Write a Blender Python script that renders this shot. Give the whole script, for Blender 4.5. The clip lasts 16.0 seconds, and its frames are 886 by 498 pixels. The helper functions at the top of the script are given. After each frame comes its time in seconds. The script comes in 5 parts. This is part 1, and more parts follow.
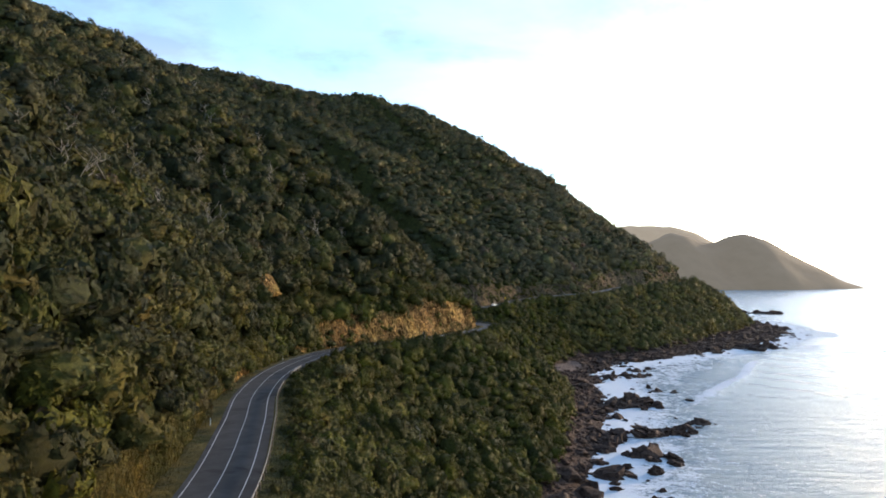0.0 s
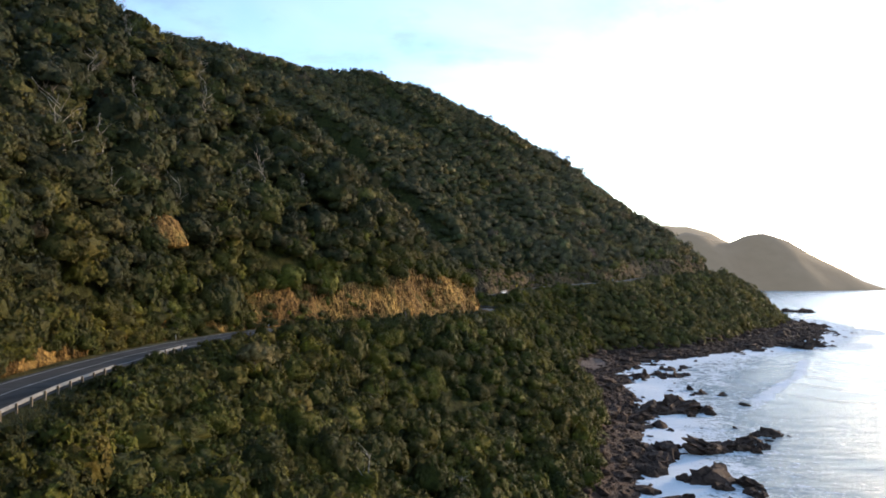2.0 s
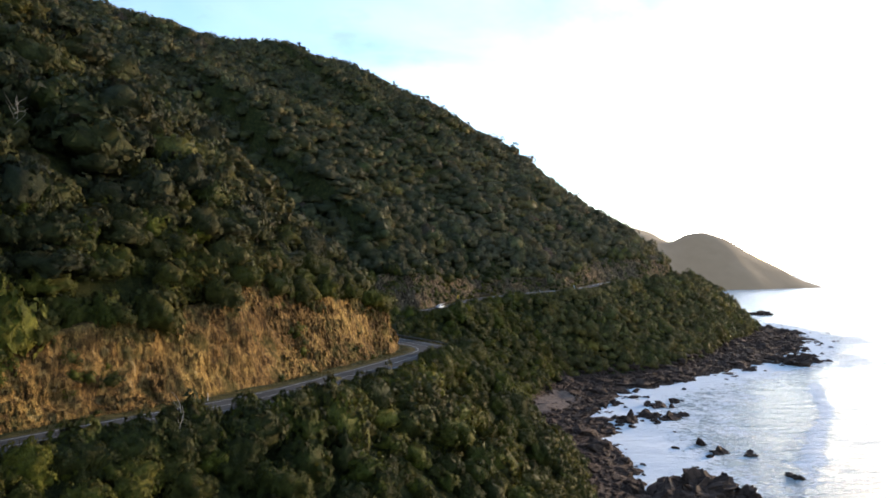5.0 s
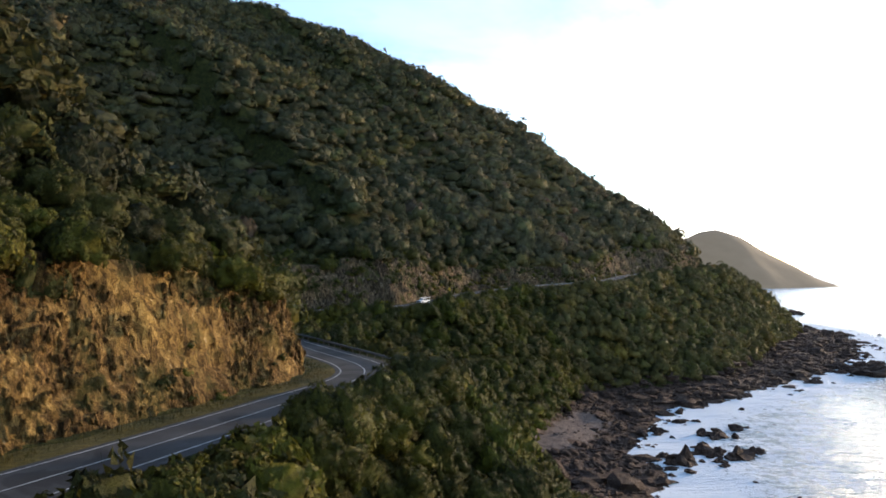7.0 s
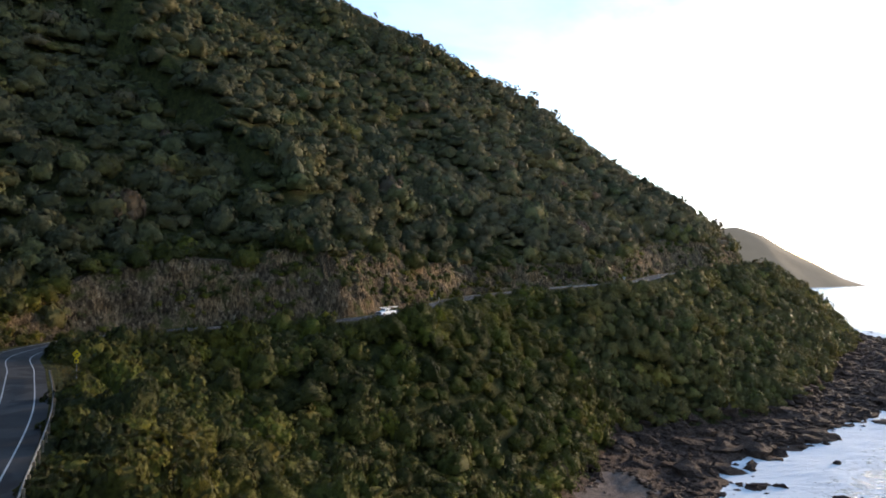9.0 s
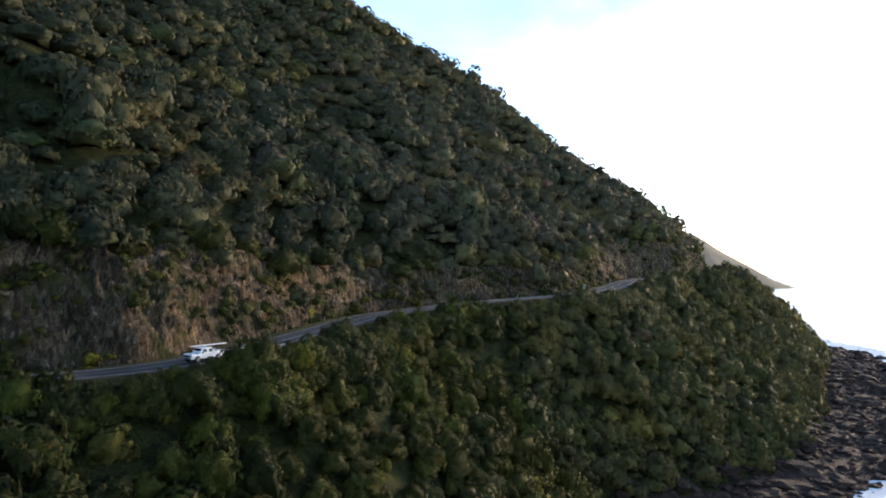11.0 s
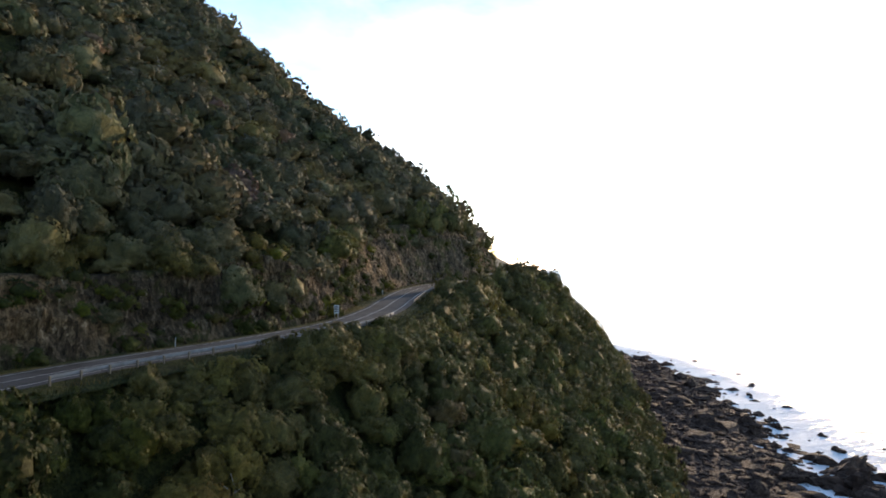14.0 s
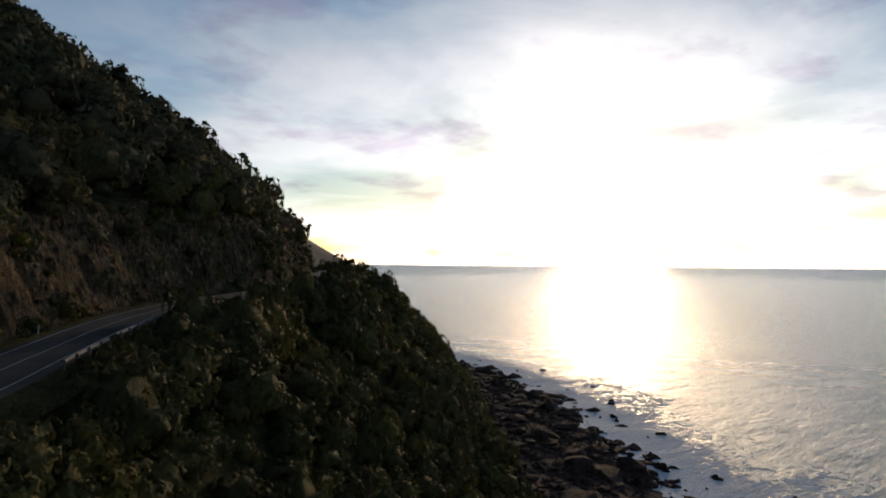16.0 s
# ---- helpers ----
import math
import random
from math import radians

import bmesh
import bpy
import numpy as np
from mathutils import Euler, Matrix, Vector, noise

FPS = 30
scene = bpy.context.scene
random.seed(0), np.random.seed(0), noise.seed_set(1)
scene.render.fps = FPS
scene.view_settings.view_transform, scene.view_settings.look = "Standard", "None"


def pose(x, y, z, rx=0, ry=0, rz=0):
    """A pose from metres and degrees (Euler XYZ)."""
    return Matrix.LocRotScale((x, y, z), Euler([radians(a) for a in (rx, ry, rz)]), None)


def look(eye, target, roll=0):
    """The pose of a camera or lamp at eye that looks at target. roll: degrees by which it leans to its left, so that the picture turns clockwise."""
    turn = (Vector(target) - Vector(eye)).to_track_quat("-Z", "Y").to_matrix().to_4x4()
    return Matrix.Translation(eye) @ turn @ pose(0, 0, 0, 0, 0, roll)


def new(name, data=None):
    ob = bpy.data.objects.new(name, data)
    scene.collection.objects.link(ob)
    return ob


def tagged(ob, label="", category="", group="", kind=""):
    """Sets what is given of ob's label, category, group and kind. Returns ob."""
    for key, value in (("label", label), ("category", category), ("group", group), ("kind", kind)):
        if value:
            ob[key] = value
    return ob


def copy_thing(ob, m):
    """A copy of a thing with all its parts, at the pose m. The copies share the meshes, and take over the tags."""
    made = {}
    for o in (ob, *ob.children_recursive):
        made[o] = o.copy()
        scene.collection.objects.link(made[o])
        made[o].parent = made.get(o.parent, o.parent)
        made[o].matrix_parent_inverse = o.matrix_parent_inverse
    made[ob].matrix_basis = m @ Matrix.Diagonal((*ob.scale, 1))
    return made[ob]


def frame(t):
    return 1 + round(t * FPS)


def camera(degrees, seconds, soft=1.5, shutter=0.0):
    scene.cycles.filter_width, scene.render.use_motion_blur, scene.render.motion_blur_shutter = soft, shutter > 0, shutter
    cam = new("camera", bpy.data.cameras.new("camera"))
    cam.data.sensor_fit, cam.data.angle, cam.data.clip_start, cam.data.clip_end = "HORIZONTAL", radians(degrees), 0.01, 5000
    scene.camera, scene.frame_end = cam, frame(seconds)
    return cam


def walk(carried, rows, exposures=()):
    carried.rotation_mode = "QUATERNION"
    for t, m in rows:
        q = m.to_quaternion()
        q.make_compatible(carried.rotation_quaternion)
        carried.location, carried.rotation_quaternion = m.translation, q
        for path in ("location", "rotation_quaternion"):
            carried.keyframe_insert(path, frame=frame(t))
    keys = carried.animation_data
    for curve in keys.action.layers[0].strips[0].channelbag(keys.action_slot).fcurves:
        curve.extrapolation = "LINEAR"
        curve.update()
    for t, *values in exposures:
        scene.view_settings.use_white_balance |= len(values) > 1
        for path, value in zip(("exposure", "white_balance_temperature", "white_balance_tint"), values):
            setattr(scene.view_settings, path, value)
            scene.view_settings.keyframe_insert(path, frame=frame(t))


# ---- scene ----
cam = camera(66.0, 16.0, soft=1.7)
EXPOSURES = ((0, 0.1, 6600, 10), (8.2, 0.1, 6600, 10), (10.4, 0.07, 6100, 10), (12.2, 0.0, 6000, 10), (13.2, 0.0, 6100, 10), (14.6, -0.25, 6700, 10), (15.5, -0.3, 6900, 10), (15.8, -0.55, 6800, 10), (16.0, -2.2, 6700, 10))
PATH = [
    (0, (0.638, 5.292, 62.829), (0.624, 7.29, 62.9), -0.1),
    (0.5, (1.719, 21.131, 58.421), (1.698, 23.129, 58.489), 0.1),
    (1, (2.632, 37.363, 53.577), (2.603, 39.362, 53.646), 0.1),
    (1.5, (3.862, 53.247, 51.018), (3.826, 55.246, 51.092), 0.1),
    (2, (5.317, 68.053, 51.275), (5.273, 70.051, 51.353), 0.1),
    (2.5, (6.587, 83.581, 51.797), (6.536, 85.579, 51.879), 0.0),
    (3, (7.649, 99.34, 52.52), (7.591, 101.337, 52.602), -0.0),
    (3.5, (8.665, 115.668, 53.073), (8.62, 117.666, 53.155), -0.1),
    (4, (10.076, 132.071, 53.443), (10.101, 134.069, 53.526), -0.3),
    (4.5, (11.748, 148.144, 53.991), (11.825, 150.141, 54.074), -0.4),
    (5, (13.854, 164.484, 54.682), (13.98, 166.479, 54.763), -0.5),
    (7.3, (27.754, 248.344, 49.31), (27.856, 250.34, 49.389), -0.3),
    (7.5, (29.031, 255.559, 49.173), (29.131, 257.555, 49.241), -0.2),
    (8, (32.277, 273.066, 49.041), (32.37, 275.062, 49.115), -0.1),
    (8.2, (33.548, 279.82, 49.093), (33.616, 281.818, 49.17), -0.3),
    (10.3, (46.401, 347.213, 52.38), (46.53, 349.208, 52.444), 0.5),
    (10.5, (47.573, 353.373, 52.401), (47.734, 355.365, 52.465), 0.5),
    (11, (50.932, 369.384, 52.646), (51.173, 371.368, 52.71), 0.5),
    (11.5, (55.408, 385.524, 53.027), (55.727, 387.497, 53.091), 0.5),
    (12, (59.945, 401.725, 53.238), (60.378, 403.677, 53.301), 0.5),
    (12.5, (65.227, 417.896, 53.484), (65.773, 419.82, 53.548), 0.4),
    (13, (71.01, 433.034, 54.43), (71.666, 434.923, 54.486), 0.4),
    (13.5, (77.826, 448.904, 54.624), (78.594, 450.75, 54.681), 0.4),
    (14, (85.802, 465.038, 54.825), (86.684, 466.832, 54.881), 0.4),
    (14.5, (94.699, 480.319, 55.021), (95.689, 482.056, 55.077), 0.4),
    (15, (104.235, 494.682, 55.365), (105.328, 496.356, 55.42), 0.4),
    (15.5, (114.565, 508.879, 55.884), (115.76, 510.482, 55.935), 0.5),
    (16, (125.312, 521.424, 56.634), (126.602, 522.952, 56.678), 0.5),
]
walk(cam, [(t, look(eye, target, roll)) for t, eye, target, roll in PATH], EXPOSURES)
# ---- world and light ----
SUN_AZ, SUN_EL = radians(54.0), radians(9.0)
world = bpy.data.worlds.new("world")
scene.world = world
world.use_nodes = True
wt = world.node_tree
wt.nodes.clear()


def link(tree, a, b):
    tree.links.new(a, b)


def build_sky():
    nd = wt.nodes
    out = nd.new("ShaderNodeOutputWorld")
    bg = nd.new("ShaderNodeBackground")
    sky = nd.new("ShaderNodeTexSky")
    sky.sky_type, sky.sun_disc = "NISHITA", False
    sky.sun_elevation, sky.sun_rotation = SUN_EL, SUN_AZ
    sky.altitude, sky.air_density, sky.dust_density, sky.ozone_density = 60, 1.0, 0.4, 2.4
    co = nd.new("ShaderNodeTexCoord")
    # clouds: a flat layer seen from below, so the direction is divided by its height
    sep = nd.new("ShaderNodeSeparateXYZ")
    link(wt, co.outputs["Generated"], sep.inputs[0])
    up = nd.new("ShaderNodeMath")
    up.operation = "MAXIMUM"
    up.inputs[1].default_value = 0.0
    link(wt, sep.outputs[2], up.inputs[0])
    add = nd.new("ShaderNodeMath")
    add.inputs[1].default_value = 0.16
    link(wt, up.outputs[0], add.inputs[0])
    px, py = nd.new("ShaderNodeMath"), nd.new("ShaderNodeMath")
    px.operation = py.operation = "DIVIDE"
    link(wt, sep.outputs[0], px.inputs[0])
    link(wt, sep.outputs[1], py.inputs[0])
    link(wt, add.outputs[0], px.inputs[1])
    link(wt, add.outputs[0], py.inputs[1])
    flat = nd.new("ShaderNodeCombineXYZ")
    link(wt, px.outputs[0], flat.inputs[0])
    link(wt, py.outputs[0], flat.inputs[1])
    noi = nd.new("ShaderNodeTexNoise")
    noi.inputs["Scale"].default_value = 1.15
    noi.inputs["Detail"].default_value = 7
    noi.inputs["Roughness"].default_value = 0.52
    noi.inputs["Distortion"].default_value = 0.35
    link(wt, flat.outputs[0], noi.inputs["Vector"])
    ramp = nd.new("ShaderNodeValToRGB")
    ramp.color_ramp.elements[0].position, ramp.color_ramp.elements[1].position = 0.37, 0.60
    ramp.color_ramp.elements[1].color = (0.85, 0.85, 0.85, 1)
    link(wt, noi.outputs["Fac"], ramp.inputs[0])
    # cloud colour: the sky's own light, whitened
    bw = nd.new("ShaderNodeRGBToBW")
    link(wt, sky.outputs[0], bw.inputs[0])
    tint = nd.new("ShaderNodeMixRGB")
    tint.blend_type = "MULTIPLY"
    tint.inputs[0].default_value = 1.0
    tint.inputs[2].default_value = (2.25, 2.15, 2.2, 1)
    link(wt, bw.outputs[0], tint.inputs[1])
    mix = nd.new("ShaderNodeMixRGB")
    # thin cloud glows most on the sun's side
    dot = nd.new("ShaderNodeVectorMath")
    dot.operation = "DOT_PRODUCT"
    dot.inputs[1].default_value = (math.sin(SUN_AZ) * math.cos(SUN_EL), math.cos(SUN_AZ) * math.cos(SUN_EL), math.sin(SUN_EL))
    link(wt, co.outputs["Generated"], dot.inputs[0])
    near_sun = nd.new("ShaderNodeMapRange")
    near_sun.inputs[1].default_value, near_sun.inputs[2].default_value = 0.50, 0.92
    near_sun.inputs[3].default_value, near_sun.inputs[4].default_value = 0.12, 0.6
    link(wt, dot.outputs["Value"], near_sun.inputs[0])
    thick = nd.new("ShaderNodeMath")
    thick.operation = "MULTIPLY"
    link(wt, ramp.outputs[0], thick.inputs[0])
    link(wt, near_sun.outputs[0], thick.inputs[1])
    link(wt, thick.outputs[0], mix.inputs[0])
    # the clear parts of an evening sky, seen through moist sea air
    air = nd.new("ShaderNodeMixRGB")
    air.blend_type = "MULTIPLY"
    air.inputs[0].default_value = 1.0
    air.inputs[2].default_value = (1.0, 0.98, 0.975, 1)
    link(wt, sky.outputs[0], air.inputs[1])
    link(wt, air.outputs[0], mix.inputs[1])
    link(wt, tint.outputs[0], mix.inputs[2])
    # darker lilac puffs under the veil
    puff = nd.new("ShaderNodeTexNoise")
    puff.inputs["Scale"].default_value = 1.9
    puff.inputs["Detail"].default_value = 6
    puff.inputs["Roughness"].default_value = 0.55
    link(wt, flat.outputs[0], puff.inputs["Vector"])
    shade = nd.new("ShaderNodeValToRGB")
    shade.color_ramp.elements[0].position, shade.color_ramp.elements[1].position = 0.53, 0.64
    shade.color_ramp.elements[0].color, shade.color_ramp.elements[1].color = (1, 1, 1, 1), (0.80, 0.74, 0.82, 1)
    link(wt, puff.outputs["Fac"], shade.inputs[0])
    dim = nd.new("ShaderNodeMixRGB")
    dim.blend_type = "MULTIPLY"
    dim.inputs[0].default_value = 1.0
    link(wt, mix.outputs[0], dim.inputs[1])
    link(wt, shade.outputs[0], dim.inputs[2])
    link(wt, dim.outputs[0], bg.inputs["Color"])
    bg.inputs["Strength"].default_value = SKY
    link(wt, bg.outputs[0], out.inputs[0])


SKY = 0.52
build_sky()
sun_data = bpy.data.lights.new("sun", "SUN")
sun_data.energy, sun_data.angle, sun_data.color = 4.0, radians(6), (1.0, 0.72, 0.44)
sun = new("sun", sun_data)
sun_dir = Vector((math.sin(SUN_AZ) * math.cos(SUN_EL), math.cos(SUN_AZ) * math.cos(SUN_EL), math.sin(SUN_EL)))
sun.rotation_mode = "QUATERNION"
sun.rotation_quaternion = sun_dir.to_track_quat("Z", "Y")
sun.location = sun_dir * 900


# ---- materials ----
def material(name, rough=0.8, metal=0.0):
    m = bpy.data.materials.new(name)
    m.use_nodes = True
    b = m.node_tree.nodes["Principled BSDF"]
    b.inputs["Roughness"].default_value = rough
    b.inputs["Metallic"].default_value = metal
    return m, m.node_tree, b


def noise_node(t, scale, detail=4, rough=0.55, coord="Object", distort=0.0):
    co = t.nodes.new("ShaderNodeTexCoord")
    n = t.nodes.new("ShaderNodeTexNoise")
    n.inputs["Scale"].default_value = scale
    n.inputs["Detail"].default_value = detail
    n.inputs["Roughness"].default_value = rough
    n.inputs["Distortion"].default_value = distort
    link(t, co.outputs[coord], n.inputs["Vector"])
    return n


def ramp_node(t, src, stops):
    r = t.nodes.new("ShaderNodeValToRGB")
    e = r.color_ramp.elements
    while len(e) < len(stops):
        e.new(0.5)
    for k, (p, c) in enumerate(stops):
        e[k].position, e[k].color = p, (*c, 1)
    link(t, src, r.inputs[0])
    return r


def mix_node(t, fac, a, b, mode="MIX"):
    m = t.nodes.new("ShaderNodeMixRGB")
    m.blend_type = mode
    for k, v in ((0, fac), (1, a), (2, b)):
        if isinstance(v, (int, float)):
            m.inputs[k].default_value = v
        elif isinstance(v, tuple):
            m.inputs[k].default_value = (*v, 1)
        else:
            link(t, v, m.inputs[k])
    return m


def bump_node(t, b, src, strength, dist):
    n = t.nodes.new("ShaderNodeBump")
    n.inputs["Strength"].default_value = strength
    n.inputs["Distance"].default_value = dist
    link(t, src, n.inputs["Height"])
    link(t, n.outputs[0], b.inputs["Normal"])
    return n


def foliage(name, dark, mid, light, patch=0.045, rough=0.7, crown=True, vary=1.0):
    """Leaves: patches of the slope, then each plant, then each spray differ in tone."""
    m, t, b = material(name, rough)
    geo = t.nodes.new("ShaderNodeNewGeometry")
    big = noise_node(t, patch, 3)
    fine = noise_node(t, 1.8, 7, 0.75)
    olive = ramp_node(t, big.outputs["Fac"], ((0.35, (0.66, 0.76, 0.66)), (0.5, (1, 1, 1)), (0.66, (1.3, 1.12, 0.75))))
    if crown:
        plant = t.nodes.new("ShaderNodeAttribute")
        plant.attribute_name = "tint"
        col = ramp_node(t, plant.outputs["Fac"], ((0.0, dark), (0.18, dark), (0.55, mid), (0.84, light), (0.96, tuple(c * k for c, k in zip(light, (1.15, 1.2, 1.05)))), (1.0, tuple(c * k for c, k in zip(mid, (1.5, 1.05, 1.6))))))
    else:
        tree = noise_node(t, 0.22, 2)
        col = ramp_node(t, tree.outputs["Fac"], ((0.3, dark), (0.52, mid), (0.72, light)))
    c1 = mix_node(t, 1.0, col.outputs[0], olive.outputs[0], "MULTIPLY")
    isl = ramp_node(t, geo.outputs["Random Per Island"], [(q, tuple(1 + (e - 1) * vary for e in w)) for q, w in ((0.0, (0.86, 0.88, 0.86)), (0.6, (1, 1, 1)), (0.9, (1.08, 1.07, 1.03)), (1.0, (1.16, 1.14, 1.06)))])
    tone = isl
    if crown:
        # skin dimmed to a twig-brown 0.7 in the hollows, painting shade between puffs
        unshaded = t.nodes.new("ShaderNodeAttribute")
        unshaded.attribute_name = "unshaded"
        tone = mix_node(t, unshaded.outputs["Fac"], (0.72, 0.70, 0.64), isl.outputs[0])
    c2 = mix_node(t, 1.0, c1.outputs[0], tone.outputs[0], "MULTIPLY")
    leaf = ramp_node(t, fine.outputs["Fac"], [(q, tuple(1 + (e - 1) * vary for e in w)) for q, w in ((0.38, (0.62, 0.63, 0.62)), (0.5, (1, 1, 1)), (0.63, (1.35, 1.32, 1.18)))])
    c3 = mix_node(t, 1.0, c2.outputs[0], leaf.outputs[0], "MULTIPLY")
    link(t, c3.outputs[0], b.inputs["Base Color"])
    bump = bump_node(t, b, fine.outputs["Fac"], 0.8, 0.5)
    if crown:
        # the leaves of a spray point all ways round the spray's own direction
        at = t.nodes.new("ShaderNodeAttribute")
        at.attribute_name = "leaf_normal"
        vt = t.nodes.new("ShaderNodeVectorTransform")
        vt.vector_type, vt.convert_from, vt.convert_to = "NORMAL", "OBJECT", "WORLD"
        link(t, at.outputs["Vector"], vt.inputs[0])
        link(t, vt.outputs[0], bump.inputs["Normal"])
    b.inputs["Specular IOR Level"].default_value = 0.12
    return m


def cliff(name, stops, patch, relief=0.5, green=0.4):
    """Fractured rock: upright ribs, broken fragments, patches of two tones."""
    m, t, b = material(name, 0.92)
    co = t.nodes.new("ShaderNodeTexCoord")
    mp = t.nodes.new("ShaderNodeMapping")
    mp.inputs["Scale"].default_value = (1, 1, 0.3)
    mp.inputs["Rotation"].default_value = (radians(8), radians(-6), 0)
    link(t, co.outputs["Object"], mp.inputs[0])
    rib = noise_node(t, 1.5, 8, 0.7, distort=0.5)
    link(t, mp.outputs[0], rib.inputs["Vector"])
    frag = t.nodes.new("ShaderNodeTexVoronoi")
    frag.inputs["Scale"].default_value = 2.5
    link(t, mp.outputs[0], frag.inputs["Vector"])
    fine = noise_node(t, 8.0, 6, 0.8)
    big = noise_node(t, 0.085, 4, 0.6)
    col = ramp_node(t, rib.outputs["Fac"], stops)
    tone = ramp_node(t, big.outputs["Fac"], patch)
    c = mix_node(t, 1.0, col.outputs[0], tone.outputs[0], "MULTIPLY")
    bw = t.nodes.new("ShaderNodeRGBToBW")
    link(t, frag.outputs["Color"], bw.inputs[0])
    fr = ramp_node(t, bw.outputs[0], ((0.2, (0.52, 0.50, 0.49)), (0.5, (1, 1, 1)), (0.8, (1.5, 1.5, 1.48))))
    c = mix_node(t, 1.0, c.outputs[0], fr.outputs[0], "MULTIPLY")
    gr = ramp_node(t, fine.outputs["Fac"], ((0.38, (0.36, 0.34, 0.32)), (0.5, (1, 1, 1)), (0.64, (1.6, 1.56, 1.48))))
    c = mix_node(t, 1.0, c.outputs[0], gr.outputs[0], "MULTIPLY")
    moss = noise_node(t, 0.19, 6, 0.7)
    k = ramp_node(t, moss.outputs["Fac"], ((0.53, (0, 0, 0)), (0.62, (green, green, green))))
    c = mix_node(t, k.outputs[0], c.outputs[0], (0.065, 0.068, 0.018))
    link(t, c.outputs[0], b.inputs["Base Color"])
    s = t.nodes.new("ShaderNodeMath")
    link(t, rib.outputs["Fac"], s.inputs[0])
    link(t, fine.outputs["Fac"], s.inputs[1])
    s2 = t.nodes.new("ShaderNodeMath")
    s2.operation = "MULTIPLY_ADD"
    s2.inputs[1].default_value = 0.35
    link(t, frag.outputs["Distance"], s2.inputs[0])
    link(t, s.outputs[0], s2.inputs[2])
    bump_node(t, b, s2.outputs[0], 1.0, relief)
    b.inputs["Specular IOR Level"].default_value = 0.1
    return m


def rocky(name, stops, scale, relief=0.6, rough=0.85, green=0.0, spec=0.12):
    m, t, b = material(name, rough)
    n1 = noise_node(t, scale, 6, 0.62, distort=0.6)
    n2 = noise_node(t, scale * 7, 5, 0.65)
    n3 = noise_node(t, scale * 0.35, 3)
    col = ramp_node(t, n1.outputs["Fac"], stops)
    gr = ramp_node(t, n2.outputs["Fac"], ((0.34, (0.38, 0.37, 0.36)), (0.5, (1, 1, 1)), (0.7, (1.4, 1.35, 1.25))))
    c = mix_node(t, 1.0, col.outputs[0], gr.outputs[0], "MULTIPLY")
    if green:
        k = ramp_node(t, n3.outputs["Fac"], ((0.52, (0, 0, 0)), (0.66, (green, green, green))))
        c = mix_node(t, k.outputs[0], c.outputs[0], (0.055, 0.06, 0.02))
    link(t, c.outputs[0], b.inputs["Base Color"])
    s = t.nodes.new("ShaderNodeMath")
    link(t, n1.outputs["Fac"], s.inputs[0])
    link(t, n2.outputs["Fac"], s.inputs[1])
    bump_node(t, b, s.outputs[0], 0.9, relief)
    b.inputs["Specular IOR Level"].default_value = spec
    return m


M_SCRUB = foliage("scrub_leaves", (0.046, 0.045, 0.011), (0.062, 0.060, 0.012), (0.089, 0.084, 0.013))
# scrub leaves at about 0.7, darkened for the near hill's weaker sunlight
M_BUSH_SHADED = foliage("shaded_bush_leaves", (0.033, 0.034, 0.014), (0.045, 0.045, 0.015), (0.064, 0.061, 0.017))
# far hill's leaves: contrast flattened, and the second paler and browner, painting in haze
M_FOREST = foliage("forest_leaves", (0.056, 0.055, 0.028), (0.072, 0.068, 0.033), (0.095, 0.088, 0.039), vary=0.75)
M_FOREST_HAZE = foliage("hazy_forest_leaves", (0.088, 0.076, 0.043), (0.110, 0.094, 0.050), (0.138, 0.117, 0.058), vary=0.7)
# dry brown scrub, lightened and evened out to put sea haze into its colour
M_SCRUB_DRY_HAZE = foliage("dry_hazy_headland_scrub", (0.090, 0.075, 0.026), (0.115, 0.095, 0.031), (0.147, 0.120, 0.037), vary=0.9)
M_SOIL = rocky("slope_soil", ((0.3, (0.016, 0.018, 0.006)), (0.5, (0.040, 0.043, 0.012)), (0.7, (0.075, 0.072, 0.020))), 0.55, 0.9, 0.95)
M_CUT_OCHRE = cliff("ochre_rock", ((0.32, (0.045, 0.031, 0.016)), (0.43, (0.165, 0.108, 0.045)), (0.52, (0.30, 0.198, 0.072)), (0.62, (0.42, 0.295, 0.12)), (0.74, (0.62, 0.54, 0.40))), ((0.36, (0.38, 0.33, 0.31)), (0.5, (0.66, 0.59, 0.55)), (0.64, (0.92, 0.86, 0.72))), 0.3, 0.55)
M_CUT_GREY = cliff("grey_brown_rock", ((0.32, (0.035, 0.028, 0.020)), (0.43, (0.10, 0.075, 0.050)), (0.53, (0.165, 0.122, 0.080)), (0.61, (0.23, 0.178, 0.125)), (0.70, (0.46, 0.40, 0.33))), ((0.38, (0.42, 0.42, 0.42)), (0.5, (0.70, 0.69, 0.67)), (0.64, (1.08, 0.95, 0.78))), 0.4, 0.75)
M_BANK = cliff("grassy_bank", ((0.32, (0.050, 0.046, 0.012)), (0.45, (0.085, 0.075, 0.020)), (0.56, (0.125, 0.105, 0.030)), (0.70, (0.19, 0.15, 0.06))), ((0.38, (0.7, 0.8, 0.7)), (0.5, (1, 1, 1)), (0.64, (1.25, 1.05, 0.9))), 0.5, 0.7)
M_SHORE = rocky("dark_shore_rock", ((0.3, (0.030, 0.019, 0.015)), (0.5, (0.070, 0.043, 0.032)), (0.7, (0.12, 0.078, 0.058))), 0.5, 0.9, 0.85, 0, 0.15)
